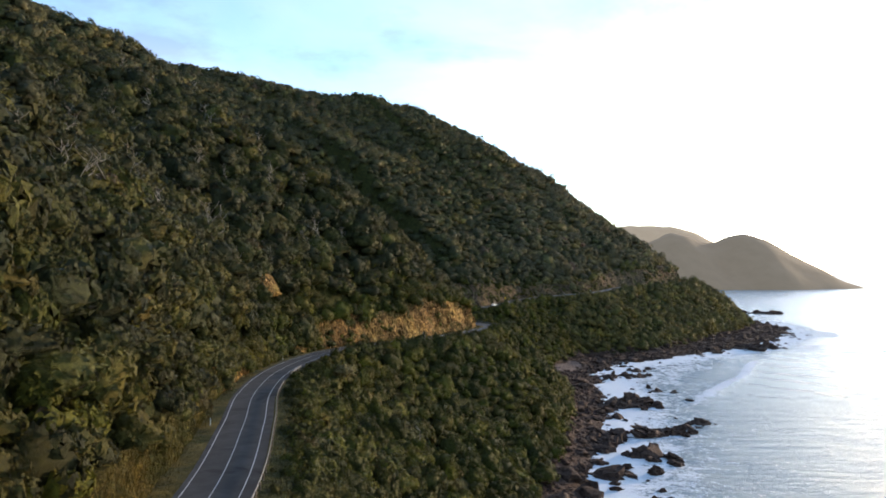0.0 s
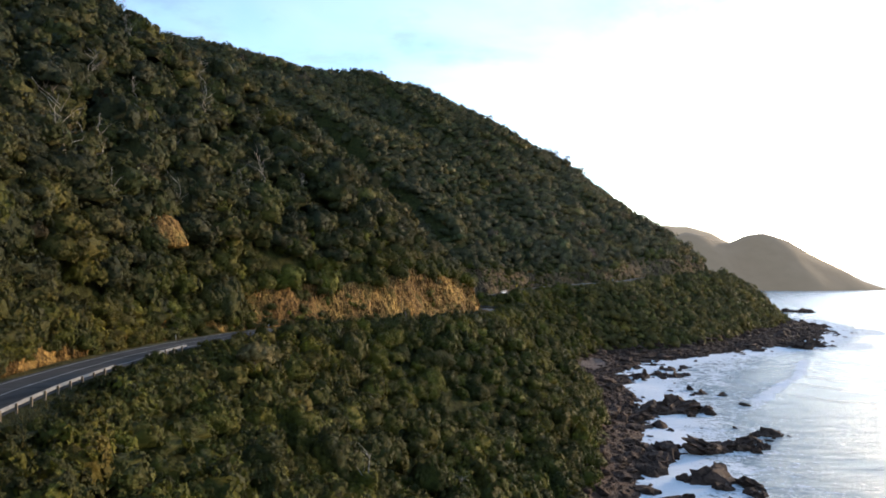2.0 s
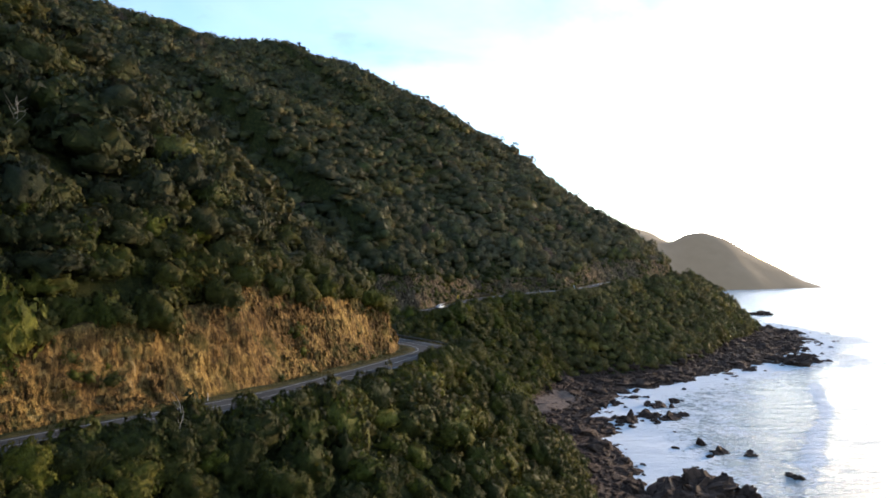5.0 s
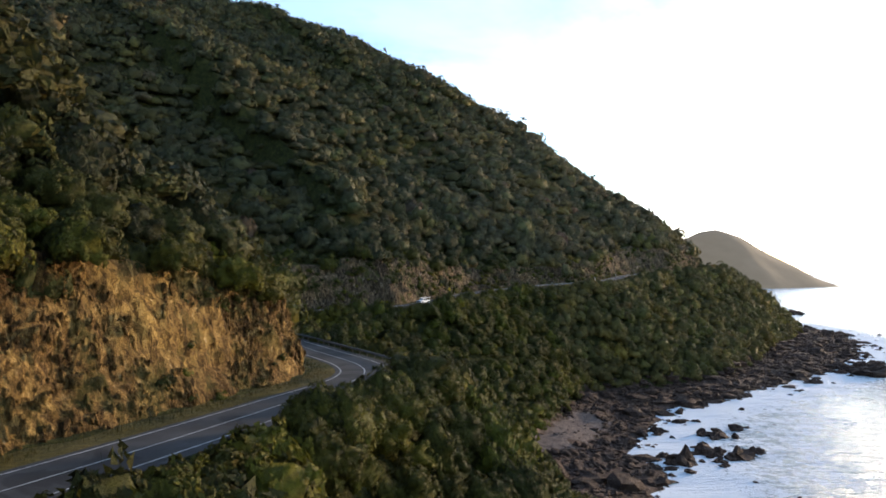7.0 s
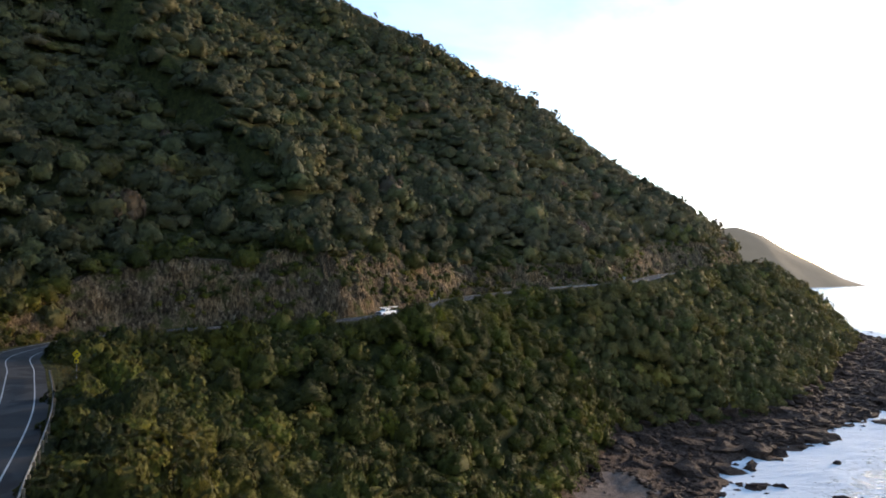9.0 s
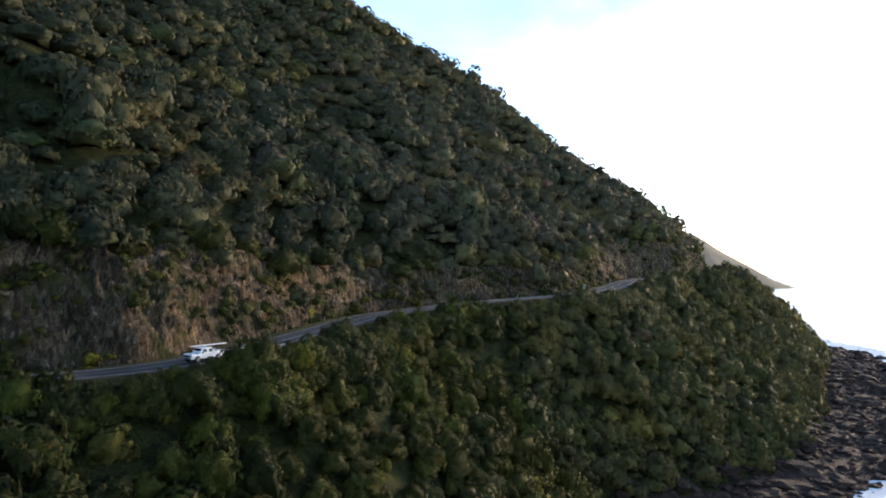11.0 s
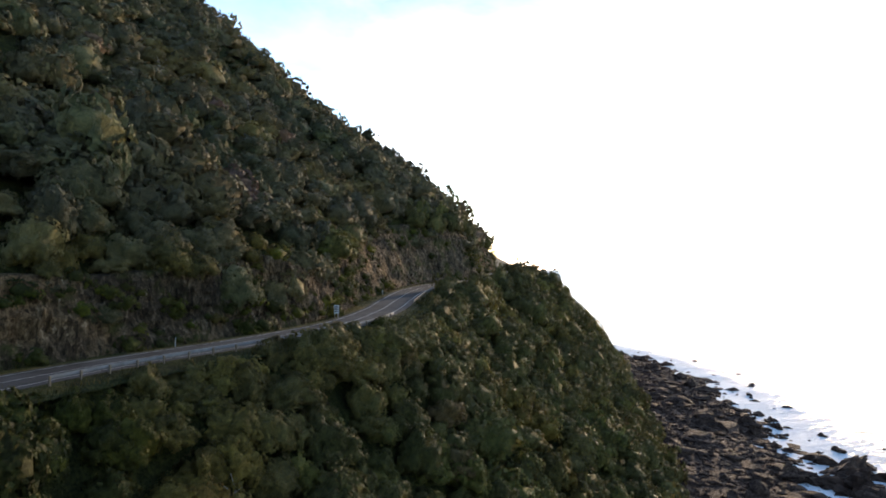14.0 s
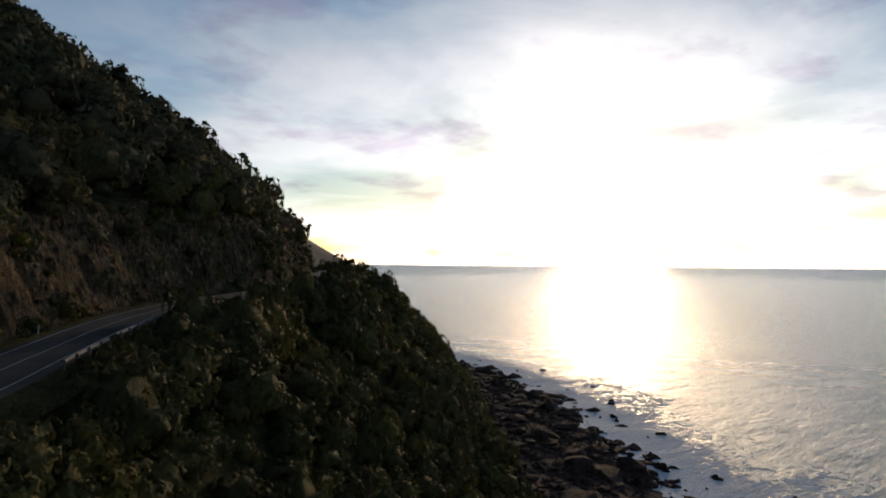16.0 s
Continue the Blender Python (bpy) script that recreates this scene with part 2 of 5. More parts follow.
M_BEACH = rocky("beach_gravel", ((0.3, (0.085, 0.062, 0.052)), (0.5, (0.14, 0.104, 0.087)), (0.7, (0.20, 0.152, 0.128))), 0.5, 0.3, 0.9)
M_STRAW = foliage("dry_straw_leaves", (0.15, 0.115, 0.052), (0.20, 0.155, 0.070), (0.26, 0.20, 0.095), rough=0.85)
M_GRASS = foliage("dry_grass", (0.048, 0.044, 0.017), (0.082, 0.070, 0.025), (0.140, 0.108, 0.042), 0.12, 0.85, False)


def asphalt():
    m, t, b = material("asphalt", 0.9)
    b.inputs["Specular IOR Level"].default_value = 0.3
    n1 = noise_node(t, 0.35, 4)
    n2 = noise_node(t, 45, 3)
    c = ramp_node(t, n1.outputs["Fac"], ((0.35, (0.031, 0.030, 0.030)), (0.52, (0.041, 0.040, 0.039)), (0.68, (0.054, 0.052, 0.051))))
    g = ramp_node(t, n2.outputs["Fac"], ((0.3, (0.75, 0.75, 0.75)), (0.7, (1.25, 1.25, 1.25))))
    x = mix_node(t, 1.0, c.outputs[0], g.outputs[0], "MULTIPLY")
    # dark patches of newer seal
    n3 = noise_node(t, 0.11, 3, 0.6, distort=0.8)
    seal = ramp_node(t, n3.outputs["Fac"], ((0.55, (1, 1, 1)), (0.58, (0.55, 0.55, 0.56))))
    x = mix_node(t, 1.0, x.outputs[0], seal.outputs[0], "MULTIPLY")
    link(t, x.outputs[0], b.inputs["Base Color"])
    bump_node(t, b, n2.outputs["Fac"], 0.4, 0.01)
    return m


def plain(name, col, rough=0.6, metal=0.0, wear=0.18, scale=3.0):
    m, t, b = material(name, rough, metal)
    n = noise_node(t, scale, 5)
    lo, hi = tuple(c * (1 - wear) for c in col), tuple(min(1, c * (1 + wear)) for c in col)
    link(t, ramp_node(t, n.outputs["Fac"], ((0.32, lo), (0.68, hi))).outputs[0], b.inputs["Base Color"])
    return m


M_ASPHALT = asphalt()
M_PAINT = plain("road_paint", (0.42, 0.42, 0.40), 0.65, 0, 0.3, 1.5)
M_STEEL = plain("galvanised_steel", (0.13, 0.13, 0.127), 0.75, 0.0, 0.3, 2)
M_WHITE = plain("white_paint", (0.78, 0.78, 0.76), 0.4, 0, 0.06)
M_DARK = plain("black_plastic", (0.02, 0.02, 0.022), 0.5)
M_GLASS = plain("tinted_glass", (0.015, 0.018, 0.02), 0.08, 0, 0.05)
M_YELLOW = plain("yellow_sign", (0.75, 0.52, 0.02), 0.5, 0, 0.08)
M_TIMBER = plain("weathered_timber", (0.16, 0.12, 0.08), 0.85, 0, 0.3, 4)
M_BARK = plain("grey_bark", (0.20, 0.16, 0.12), 0.9, 0, 0.35, 2)
M_DEAD = plain("bleached_dead_wood", (0.27, 0.23, 0.185), 0.85, 0, 0.25, 2)


def seawater():
    m, t, b = material("sea_water", 0.2)
    b.inputs["IOR"].default_value = 1.333
    foam = t.nodes.new("ShaderNodeAttribute")
    foam.attribute_name = "surf"
    n1 = noise_node(t, 0.16, 6, 0.68, distort=1.2)
    n2 = noise_node(t, 0.55, 6, 0.7, distort=1.0)
    add = t.nodes.new("ShaderNodeMath")
    link(t, foam.outputs["Fac"], add.inputs[0])
    sc = t.nodes.new("ShaderNodeMath")
    sc.operation = "MULTIPLY_ADD"
    sc.inputs[1].default_value, sc.inputs[2].default_value = 1.35, -1.35
    both = t.nodes.new("ShaderNodeMath")
    link(t, n1.outputs["Fac"], both.inputs[0])
    link(t, n2.outputs["Fac"], both.inputs[1])
    link(t, both.outputs[0], sc.inputs[0])
    link(t, sc.outputs[0], add.inputs[1])
    k = ramp_node(t, add.outputs[0], ((0.42, (0, 0, 0)), (0.62, (0.9, 0.9, 0.9))))
    c = mix_node(t, k.outputs[0], (0.22, 0.27, 0.29), (0.72, 0.76, 0.80))
    link(t, c.outputs[0], b.inputs["Base Color"])
    r = ramp_node(t, k.outputs[0], ((0.0, (0.22, 0.22, 0.22)), (0.6, (0.8, 0.8, 0.8))))
    link(t, r.outputs[0], b.inputs["Roughness"])
    co = t.nodes.new("ShaderNodeTexCoord")
    mp = t.nodes.new("ShaderNodeMapping")
    mp.inputs["Rotation"].default_value = (0, 0, radians(-35))
    mp.inputs["Scale"].default_value = (0.05, 0.16, 0.1)
    link(t, co.outputs["Object"], mp.inputs[0])
    sw = t.nodes.new("ShaderNodeTexNoise")
    sw.inputs["Scale"].default_value, sw.inputs["Detail"].default_value, sw.inputs["Roughness"].default_value = 1.0, 8, 0.66
    link(t, mp.outputs[0], sw.inputs["Vector"])
    bump_node(t, b, sw.outputs["Fac"], 0.7, 3.5)
    return m


M_SEA = seawater()
# ---- plan of the coast: road line, foot of the slope, water's edge ----
ROAD = ((-12, -60, 42.2), (-15, -20, 42), (-18, 30, 41.8), (-22.5, 72, 41.3), (-28.8, 103.8, 41.1), (-35, 131.6, 40.9), (-38.2, 162, 40.6), (-36.2, 192.5, 40.3), (-29.6, 215.3, 40.0),
        (-18.6, 233, 39.7), (-4.4, 253.1, 39.4), (6.3, 276.2, 39.0), (14.9, 298.2, 38.7), (20.2, 314.5, 38.4), (19.5, 327, 38.3), (12.1, 344.5, 38.2), (1.5, 367.5, 38.2), (-11.5, 391.3, 38.3),
        (-21, 409, 38.6), (-20, 426, 39.1), (-8, 439, 39.7), (12, 449, 40.2), (26, 457, 40.6), (36, 471, 41.3), (44, 489, 42.2), (55, 511, 43.5), (80, 535, 45.0),
        (103, 550, 46.0), (117, 561, 46.7), (128, 575, 47.6), (137, 590, 48.5), (149, 609, 49.6), (165, 627, 50.6), (184, 640, 51.4), (199, 655, 52.0), (208, 669, 52.5),
        (218, 686, 53), (231, 703, 53.4), (246, 724, 53.6), (260, 752, 53.6), (268, 785, 53.6), (266, 825, 53.6), (252, 870, 53.5), (225, 935, 53.5), (180, 1015, 53.5), (120, 1100, 53.5))
FOOT = ((5, -60), (10, 40), (15, 100), (20, 160), (28, 201), (45, 260), (55, 310), (60, 350), (58, 395), (57, 425), (74, 458), (97, 503), (128, 518), (170, 543), (211, 592), (245, 640), (285, 690), (325, 745), (350, 800), (352, 860), (335, 930), (290, 1020), (200, 1130))
SHORE = ((12, -60), (20, 40), (24, 100), (31, 160), (39, 201), (57, 260), (72, 320), (84, 370), (93, 425), (113, 470), (148, 500), (190, 534), (222, 558), (260, 590), (286, 620), (314, 657), (340, 695), (368, 760), (385, 815), (388, 870), (365, 945), (320, 1040), (225, 1160))


def smooth_line(pts, step):
    """A Catmull-Rom line through the points, sampled at even steps."""
    p = np.array(pts, float)
    q = np.vstack((2 * p[0] - p[1], p, 2 * p[-1] - p[-2]))
    out = []
    for k in range(1, len(q) - 2):
        u = np.linspace(0, 1, 24, endpoint=False)[:, None]
        a, b, c, d = q[k - 1], q[k], q[k + 1], q[k + 2]
        out.append(0.5 * (2 * b + (c - a) * u + (2 * a - 5 * b + 4 * c - d) * u ** 2 + (3 * b - a - 3 * c + d) * u ** 3))
    out = np.vstack((*out, p[-1:]))
    run = np.r_[0, np.cumsum(np.linalg.norm(np.diff(out[:, :2], axis=0), axis=1))]
    s = np.arange(0, run[-1], step)
    return np.stack([np.interp(s, run, out[:, k]) for k in range(p.shape[1])], 1)


road = smooth_line(ROAD, 1.0)
tangent = np.gradient(road[:, :2], axis=0)
tangent /= np.linalg.norm(tangent, axis=1)[:, None]
side = np.stack((tangent[:, 1], -tangent[:, 0]), 1)  # towards the sea
foot = smooth_line(FOOT, 3.0)
shore = smooth_line(SHORE, 3.0)


def nearest(line, pts):
    """Distance, sign (+ to the right of the line) and index of the nearest sample."""
    dist, idx = np.empty(len(pts)), np.empty(len(pts), int)
    for k in range(0, len(pts), 4000):
        d2 = ((pts[k:k + 4000, None, :] - line[None, :, :2]) ** 2).sum(2)
        idx[k:k + 4000] = d2.argmin(1)
        dist[k:k + 4000] = np.sqrt(d2.min(1))
    t = np.gradient(line[:, :2], axis=0)[idx]
    v = pts - line[idx, :2]
    return dist, np.where(v[:, 0] * t[:, 1] - v[:, 1] * t[:, 0] >= 0, 1.0, -1.0), idx


def value_noise(pts, scale, seed, octaves=3):
    """Smooth noise of the plan, about -1 to 1."""
    total, amp, norm = np.zeros(len(pts)), 1.0, 0.0
    for o in range(octaves):
        rng = np.random.RandomState(seed + o)
        table = rng.rand(256, 256)
        q = pts * (2 ** o) / scale + 100 + 17.3 * o
        i = np.floor(q).astype(int)
        f = q - i
        f = f * f * (3 - 2 * f)
        x0, y0, x1, y1 = i[:, 0] % 256, i[:, 1] % 256, (i[:, 0] + 1) % 256, (i[:, 1] + 1) % 256
        v = (table[x0, y0] * (1 - f[:, 0]) + table[x1, y0] * f[:, 0]) * (1 - f[:, 1]) + (table[x0, y1] * (1 - f[:, 0]) + table[x1, y1] * f[:, 0]) * f[:, 1]
        total += amp * (2 * v - 1)
        norm += amp
        amp *= 0.5
    return total / norm * 1.4


# height of the rock cutting above the road, and how far its foot stands from the centre line, along the road
CUT_Y = (-60, 60, 85, 110, 135, 160, 185, 205, 225, 245, 268, 290, 305, 316)
CUT_H = (3.5, 3.8, 4, 4, 4.5, 5.5, 5.5, 7, 10, 12, 14, 14, 12, 10.5)
step_of = np.arange(len(road))
apex = int(np.argmin(np.hypot(road[:, 0] - 19.3, road[:, 1] - 319)))
gully = int(np.argmin(np.hypot(road[:, 0] + 21, road[:, 1] - 409)))
LATE = ((0, 10), (12, 8), (30, 5.5), (50, 3), (95, 2), (115, 6), (130, 12), (150, 15), (175, 16), (200, 15), (235, 12), (250, 9), (285, 9), (310, 9), (340, 9.5), (366, 13), (413, 14), (450, 13), (500, 13), (565, 12), (640, 10), (700, 8))
late_s, late_h = np.array(LATE, float).T
cut_h = np.where(step_of < apex, np.interp(road[:, 1], CUT_Y, CUT_H), np.interp(step_of - apex, late_s, late_h))
cut_h = cut_h * (1 + 0.2 * value_noise(np.stack((step_of * 1.0, step_of * 0), 1), 13, 5, 3))
CUT_D = 5.9 + np.interp(step_of - apex, (-110, -90, -30, -10, 15, 40), (0, 1.2, 1.6, 1.8, 1.3, 0))
CUT_LEAN = 0.38


def soft_min(a, b, k):
    return -np.log(np.exp(-a / k) + np.exp(-b / k)) * k


def ground_height(pts):
    d, sg, i = nearest(road, pts)
    df, sf, _ = nearest(foot, pts)
    ds, ss, _ = nearest(shore, pts)
    zr, c = road[i, 2], cut_h[i]
    # landward: cutting, then the hillside
    near_hill = 1 / (1 + np.exp((pts[:, 1] - 352) / 14))
    steep = 0.738 + 0.147 * near_hill + 0.06 / (1 + np.exp((875 - pts[:, 0] - pts[:, 1]) / 38))
    top = CUT_D[i] + 2.8 + CUT_LEAN * c
    past = np.maximum(d - top, 0)
    face = np.clip((d - CUT_D[i] - 2.8) / np.maximum(CUT_LEAN * c, 0.5), 0, 1) * c
    lump = value_noise(pts, 95, 11, 3) * np.minimum(past * 0.11, 16) + value_noise(pts, 24, 31, 3) * np.minimum(past * 0.06, 2.2)
    lump += value_noise(np.column_stack((i * 1.0, 0.12 * d)), 46, 51, 2) * np.minimum(past * 0.13, 13)
    # the near spur rises steeply behind the road, then rounds off to its crest
    shoulder = np.interp(i - apex, (-175, -135, -120, -100, -85, -60, -40, -20), (17.5, 14, 12, 7, 6.5, 4, 3, 0))
    land = zr + face + steep * past + lump + shoulder * (1 - np.exp(-past / 5))
    crest = 138 - 0.5 * np.maximum(pts[:, 1] - 285, 0) + 4 * np.maximum(pts[:, 1] - 338, 0)
    land = np.where(pts[:, 1] < 400, soft_min(land, np.minimum(crest, 290), 7), land)
    land = land + 4.5 / (1 + np.exp((875 - pts[:, 0] - pts[:, 1]) / 38)) * np.exp(-((past - 30) / 26) ** 2)
    land = land - 7 * np.exp(-((pts[:, 0] - 45) ** 2 + (pts[:, 1] - 685) ** 2) / 55 ** 2) + 4 * np.exp(-((pts[:, 0] - 165) ** 2 + (pts[:, 1] - 690) ** 2) / 40 ** 2)
    land = soft_min(land, 272 + 8 * value_noise(pts, 160, 41, 2), 16)
    # the hill falls back behind its western and northern shoulders
    land = land - 18 * np.exp(-((pts[:, 0] + 222) ** 2 + (pts[:, 1] - 602) ** 2) / 60 ** 2)
    land = land - 7 / (1 + np.exp((758 - pts[:, 1]) / 7)) / (1 + np.exp(-pts[:, 0] / 12))
    # seaward: down to the foot of the slope
    a = np.maximum(d - 6.0, 0)
    b = np.where(sf > 0, 0, df)
    f = a / np.maximum(a + b, 0.1)
    bulge = value_noise(pts, 30, 61, 3) * 3.5 * np.sin(np.pi * np.clip(f, 0, 1))
    knoll = 5.0 * np.exp(-((pts[:, 0] - 226) ** 2 + (pts[:, 1] - 663) ** 2) / 90) + 2.0 * np.exp(-((pts[:, 0] - 160) ** 2 + (pts[:, 1] - 598) ** 2) / 160)
    nose = 1 / (1 + np.exp((855 - pts[:, 0] - pts[:, 1]) / 30))
    sea = zr + (4.0 - zr) * ((0.88 - 0.38 * nose) * f + (0.12 + 0.38 * nose) * f ** 2) + bulge + knoll * np.clip(a / 6, 0, 1)
    # shore platform between the foot and the water, then the sea bed
    wide = np.maximum(df, 0)
    w = ds / np.maximum(ds + wide, 0.1)
    plat = -0.6 + 4.4 * w ** 0.8 + value_noise(pts, 9, 71, 3) * 1.1 * np.clip(wide / 5, 0, 1)
    bed = -0.6 - np.minimum(0.16 * ds, 9) + value_noise(pts, 9, 71, 3) * 0.8
    low = np.where(ss > 0, bed, plat)
    h = np.where(sg < 0, land, np.where(sf > 0, low, sea))
    h = np.where(d < 6.6, np.minimum(h, zr - 0.7), h)
    return h, d, sg, i, sf, ss, ds, df, f


def grid_axis(lo, hi, a, b, fine, grow):
    mid = np.arange(a, b, fine)
    left, right, s = [a], [mid[-1]], fine
    while left[-1] > lo or right[-1] < hi:
        s *= grow
        left.append(left[-1] - s)
        right.append(right[-1] + s)
    return np.r_[np.array(left[:0:-1]), mid, np.array(right[1:])]


def mesh_of(name, verts, faces, smooth=True, mats=()):
    me = bpy.data.meshes.new(name)
    faces = np.asarray(faces, np.int32)
    n, k = faces.shape
    me.vertices.add(len(verts))
    me.vertices.foreach_set("co", np.ascontiguousarray(verts, np.float32).ravel())
    me.loops.add(n * k)
    me.loops.foreach_set("vertex_index", faces.ravel())
    me.polygons.add(n)
    me.polygons.foreach_set("loop_start", np.arange(0, n * k, k, dtype=np.int32))
    me.polygons.foreach_set("loop_total", np.full(n, k, np.int32))
    if smooth is True:
        me.polygons.foreach_set("use_smooth", np.ones(n, bool))
    elif smooth is not False:
        me.polygons.foreach_set("use_smooth", np.asarray(smooth, bool))
    me.update(calc_edges=True)
    for m in mats:
        me.materials.append(m)
    return me


def grid_faces(nx, ny):
    i, j = np.meshgrid(np.arange(nx - 1), np.arange(ny - 1), indexing="ij")
    a = (i * ny + j).ravel()
    return np.stack((a, a + ny, a + ny + 1, a + 1), 1)


def build_ground():
    gx = grid_axis(-900, 700, -150, 390, 3.4, 1.07)
    gy = grid_axis(-200, 1500, -10, 860, 3.4, 1.08)
    X, Y = np.meshgrid(gx, gy, indexing="ij")
    pts = np.stack((X.ravel(), Y.ravel()), 1)
    h, d, sg, i, sf, ss, ds, df, f = ground_height(pts)
    me = mesh_of("ground", np.column_stack((pts, h)), grid_faces(len(gx), len(gy)), True, (M_SOIL, M_SHORE, M_BEACH))
    fc = grid_faces(len(gx), len(gy))
    low = ((sf > 0) & (h < 6))[fc].sum(1) >= 3
    beach = np.exp(-((pts[:, 0] - 72) / 19) ** 2 - ((pts[:, 1] - 440 - 1.3 * (pts[:, 0] - 72)) / 15) ** 2) + 0.25 * value_noise(pts, 9, 72, 2) > 0.5
    me.polygons.foreach_set("material_index", np.where(low & (beach[fc].sum(1) >= 2), 2, low.astype(np.int32)).astype(np.int32))
    ob = tagged(new("ground", me), "steep coastal hillside of soil under dense scrub", "hillside", kind="structure")
    return gx, gy, h.reshape(X.shape)


GX, GY, GH = build_ground()


def height_at(pts):
    """Height of the ground sheet at points of the plan."""
    i = np.clip(np.searchsorted(GX, pts[:, 0]) - 1, 0, len(GX) - 2)
    j = np.clip(np.searchsorted(GY, pts[:, 1]) - 1, 0, len(GY) - 2)
    u = np.clip((pts[:, 0] - GX[i]) / (GX[i + 1] - GX[i]), 0, 1)
    v = np.clip((pts[:, 1] - GY[j]) / (GY[j + 1] - GY[j]), 0, 1)
    return (GH[i, j] * (1 - u) + GH[i + 1, j] * u) * (1 - v) + (GH[i, j + 1] * (1 - u) + GH[i + 1, j + 1] * u) * v


# ---- the sea ----
def build_sea():
    gx = grid_axis(-900, 4600, 10, 420, 4.0, 1.13)
    gy = grid_axis(-900, 4600, 80, 900, 4.0, 1.13)
    X, Y = np.meshgrid(gx, gy, indexing="ij")
    pts = np.stack((X.ravel(), Y.ravel()), 1)
    ds, ss, _ = nearest(shore, pts)
    out = np.where(ss > 0, ds, 0)
    surf = np.exp(-out / 22.0) * 1.08 + 0.22 * np.exp(-((out - 42) / 12) ** 2) * (value_noise(pts, 70, 91, 2) > 0.1) + 0.22 * np.exp(-out / 90)
    # a breaking swell off the small bay
    crest = smooth_line(((112, 330), (124, 344), (147, 379), (178, 421), (205, 470), (232, 512)), 3.0)
    dc, sc, ic = nearest(crest, pts)
    ends = np.clip(np.minimum(ic, len(crest) - 1 - ic) / 12, 0, 1)
    surf += ends * (0.62 * np.exp(-(dc / 3.0) ** 2) + 0.12 * np.exp(-(dc / 13) ** 2))
    run = pts @ np.array((-0.82, -0.57)) + 9 * value_noise(pts, 90, 83, 2)
    z = (0.22 * value_noise(pts, 14, 81, 3) + 0.32 * np.sin(run / 5.2) * (0.6 + 0.4 * value_noise(pts, 60, 85, 2))) * np.exp(-out / 500) + 0.9 * ends * np.exp(-(dc / 4.5) ** 2)
    me = mesh_of("sea", np.column_stack((pts, z)), grid_faces(len(gx), len(gy)), True, (M_SEA,))
    at = me.attributes.new("surf", "FLOAT", "POINT")
    at.data.foreach_set("value", surf.astype(np.float32))
    tagged(new("water", me), "pale grey-blue sea with white surf along the rocks", "sea", kind="structure")


build_sea()


def build_far_sea():
    """The far water up to the horizon, a ring that rises to the height of the eye's horizon."""
    a = np.linspace(radians(-35), radians(135), 121)
    rows = []
    for u in np.linspace(0, 1, 9):
        r = 3700 + 1000 * u
        rows.append(np.column_stack((60 + r * np.cos(a), 260 + r * np.sin(a), np.full(len(a), -1.5 + 49.5 * u ** 1.4))))
    me = mesh_of("backdrop", np.stack(rows, 1).reshape(-1, 3), grid_faces(len(a), 9)[:, ::-1], True, (M_SEA,))
    me.attributes.new("surf", "FLOAT", "POINT")
    tagged(new("backdrop", me), "pale far sea reaching to the horizon", "sea", kind="structure")


build_far_sea()


# ---- the road ----
def ribbon(name, lo, hi, d0, d1, dz, mat, cols=2, parent=None, lift=0.0):
    """A strip along the road from sample lo to hi, between two distances from the centre line."""
    k = np.arange(lo, hi)
    rows = []
    for u in np.linspace(0, 1, cols):
        d = d0 + (d1 - d0) * u
        rows.append(np.column_stack((road[k, :2] + side[k] * d, road[k, 2] + dz + lift)))
    v = np.stack(rows, 1).reshape(-1, 3)
    me = mesh_of(name, v, grid_faces(len(k), cols)[:, ::-1], True, (mat,))
    ob = new(name, me)
    ob.parent = parent
    return ob


def build_road():
    n = len(road)
    r = ribbon("road", 0, n, -3.5, 4.1, 0.0, M_ASPHALT, 9)
    tagged(r, "two-lane grey asphalt coast road with white lines", "road", kind="structure")
    ribbon("edge_line", 0, n, -2.91, -2.79, 0.012, M_PAINT, 2, r)
    ribbon("edge_line", 0, n, 2.85, 2.97, 0.012, M_PAINT, 2, r)
    ribbon("centre_line", 0, int(n), 0.0, 0.11, 0.012, M_PAINT, 2, r)
    # the verges slope away from the asphalt
    for name, a, b, drop in (("verge", -6.9, -3.5, -0.15), ("verge", 4.1, 7.6, -0.5)):
        k = np.arange(n)
        rows = []
        for u in np.linspace(0, 1, 5):
            d = a + (b - a) * u
            if a < 0:
                d = d - (1 - u) * (CUT_D[:, None] - 5.9)
            f = abs(a + (b - a) * u - (-3.5 if a < 0 else 4.1)) / 3.0
            p = road[k, :2] + side[k] * d
            rows.append(np.column_stack((p, road[k, 2] + drop * f + 0.10 * f * value_noise(p, 2.5, 7, 2) - 0.01)))
        me = mesh_of(name, np.stack(rows, 1).reshape(-1, 3), grid_faces(n, 5)[:, ::-1], True, (M_GRASS if a < 0 else M_SOIL,))
        tagged(new(name, me), "grassy roadside verge of dry tufts and gravel", "verge", kind="structure")


build_road()


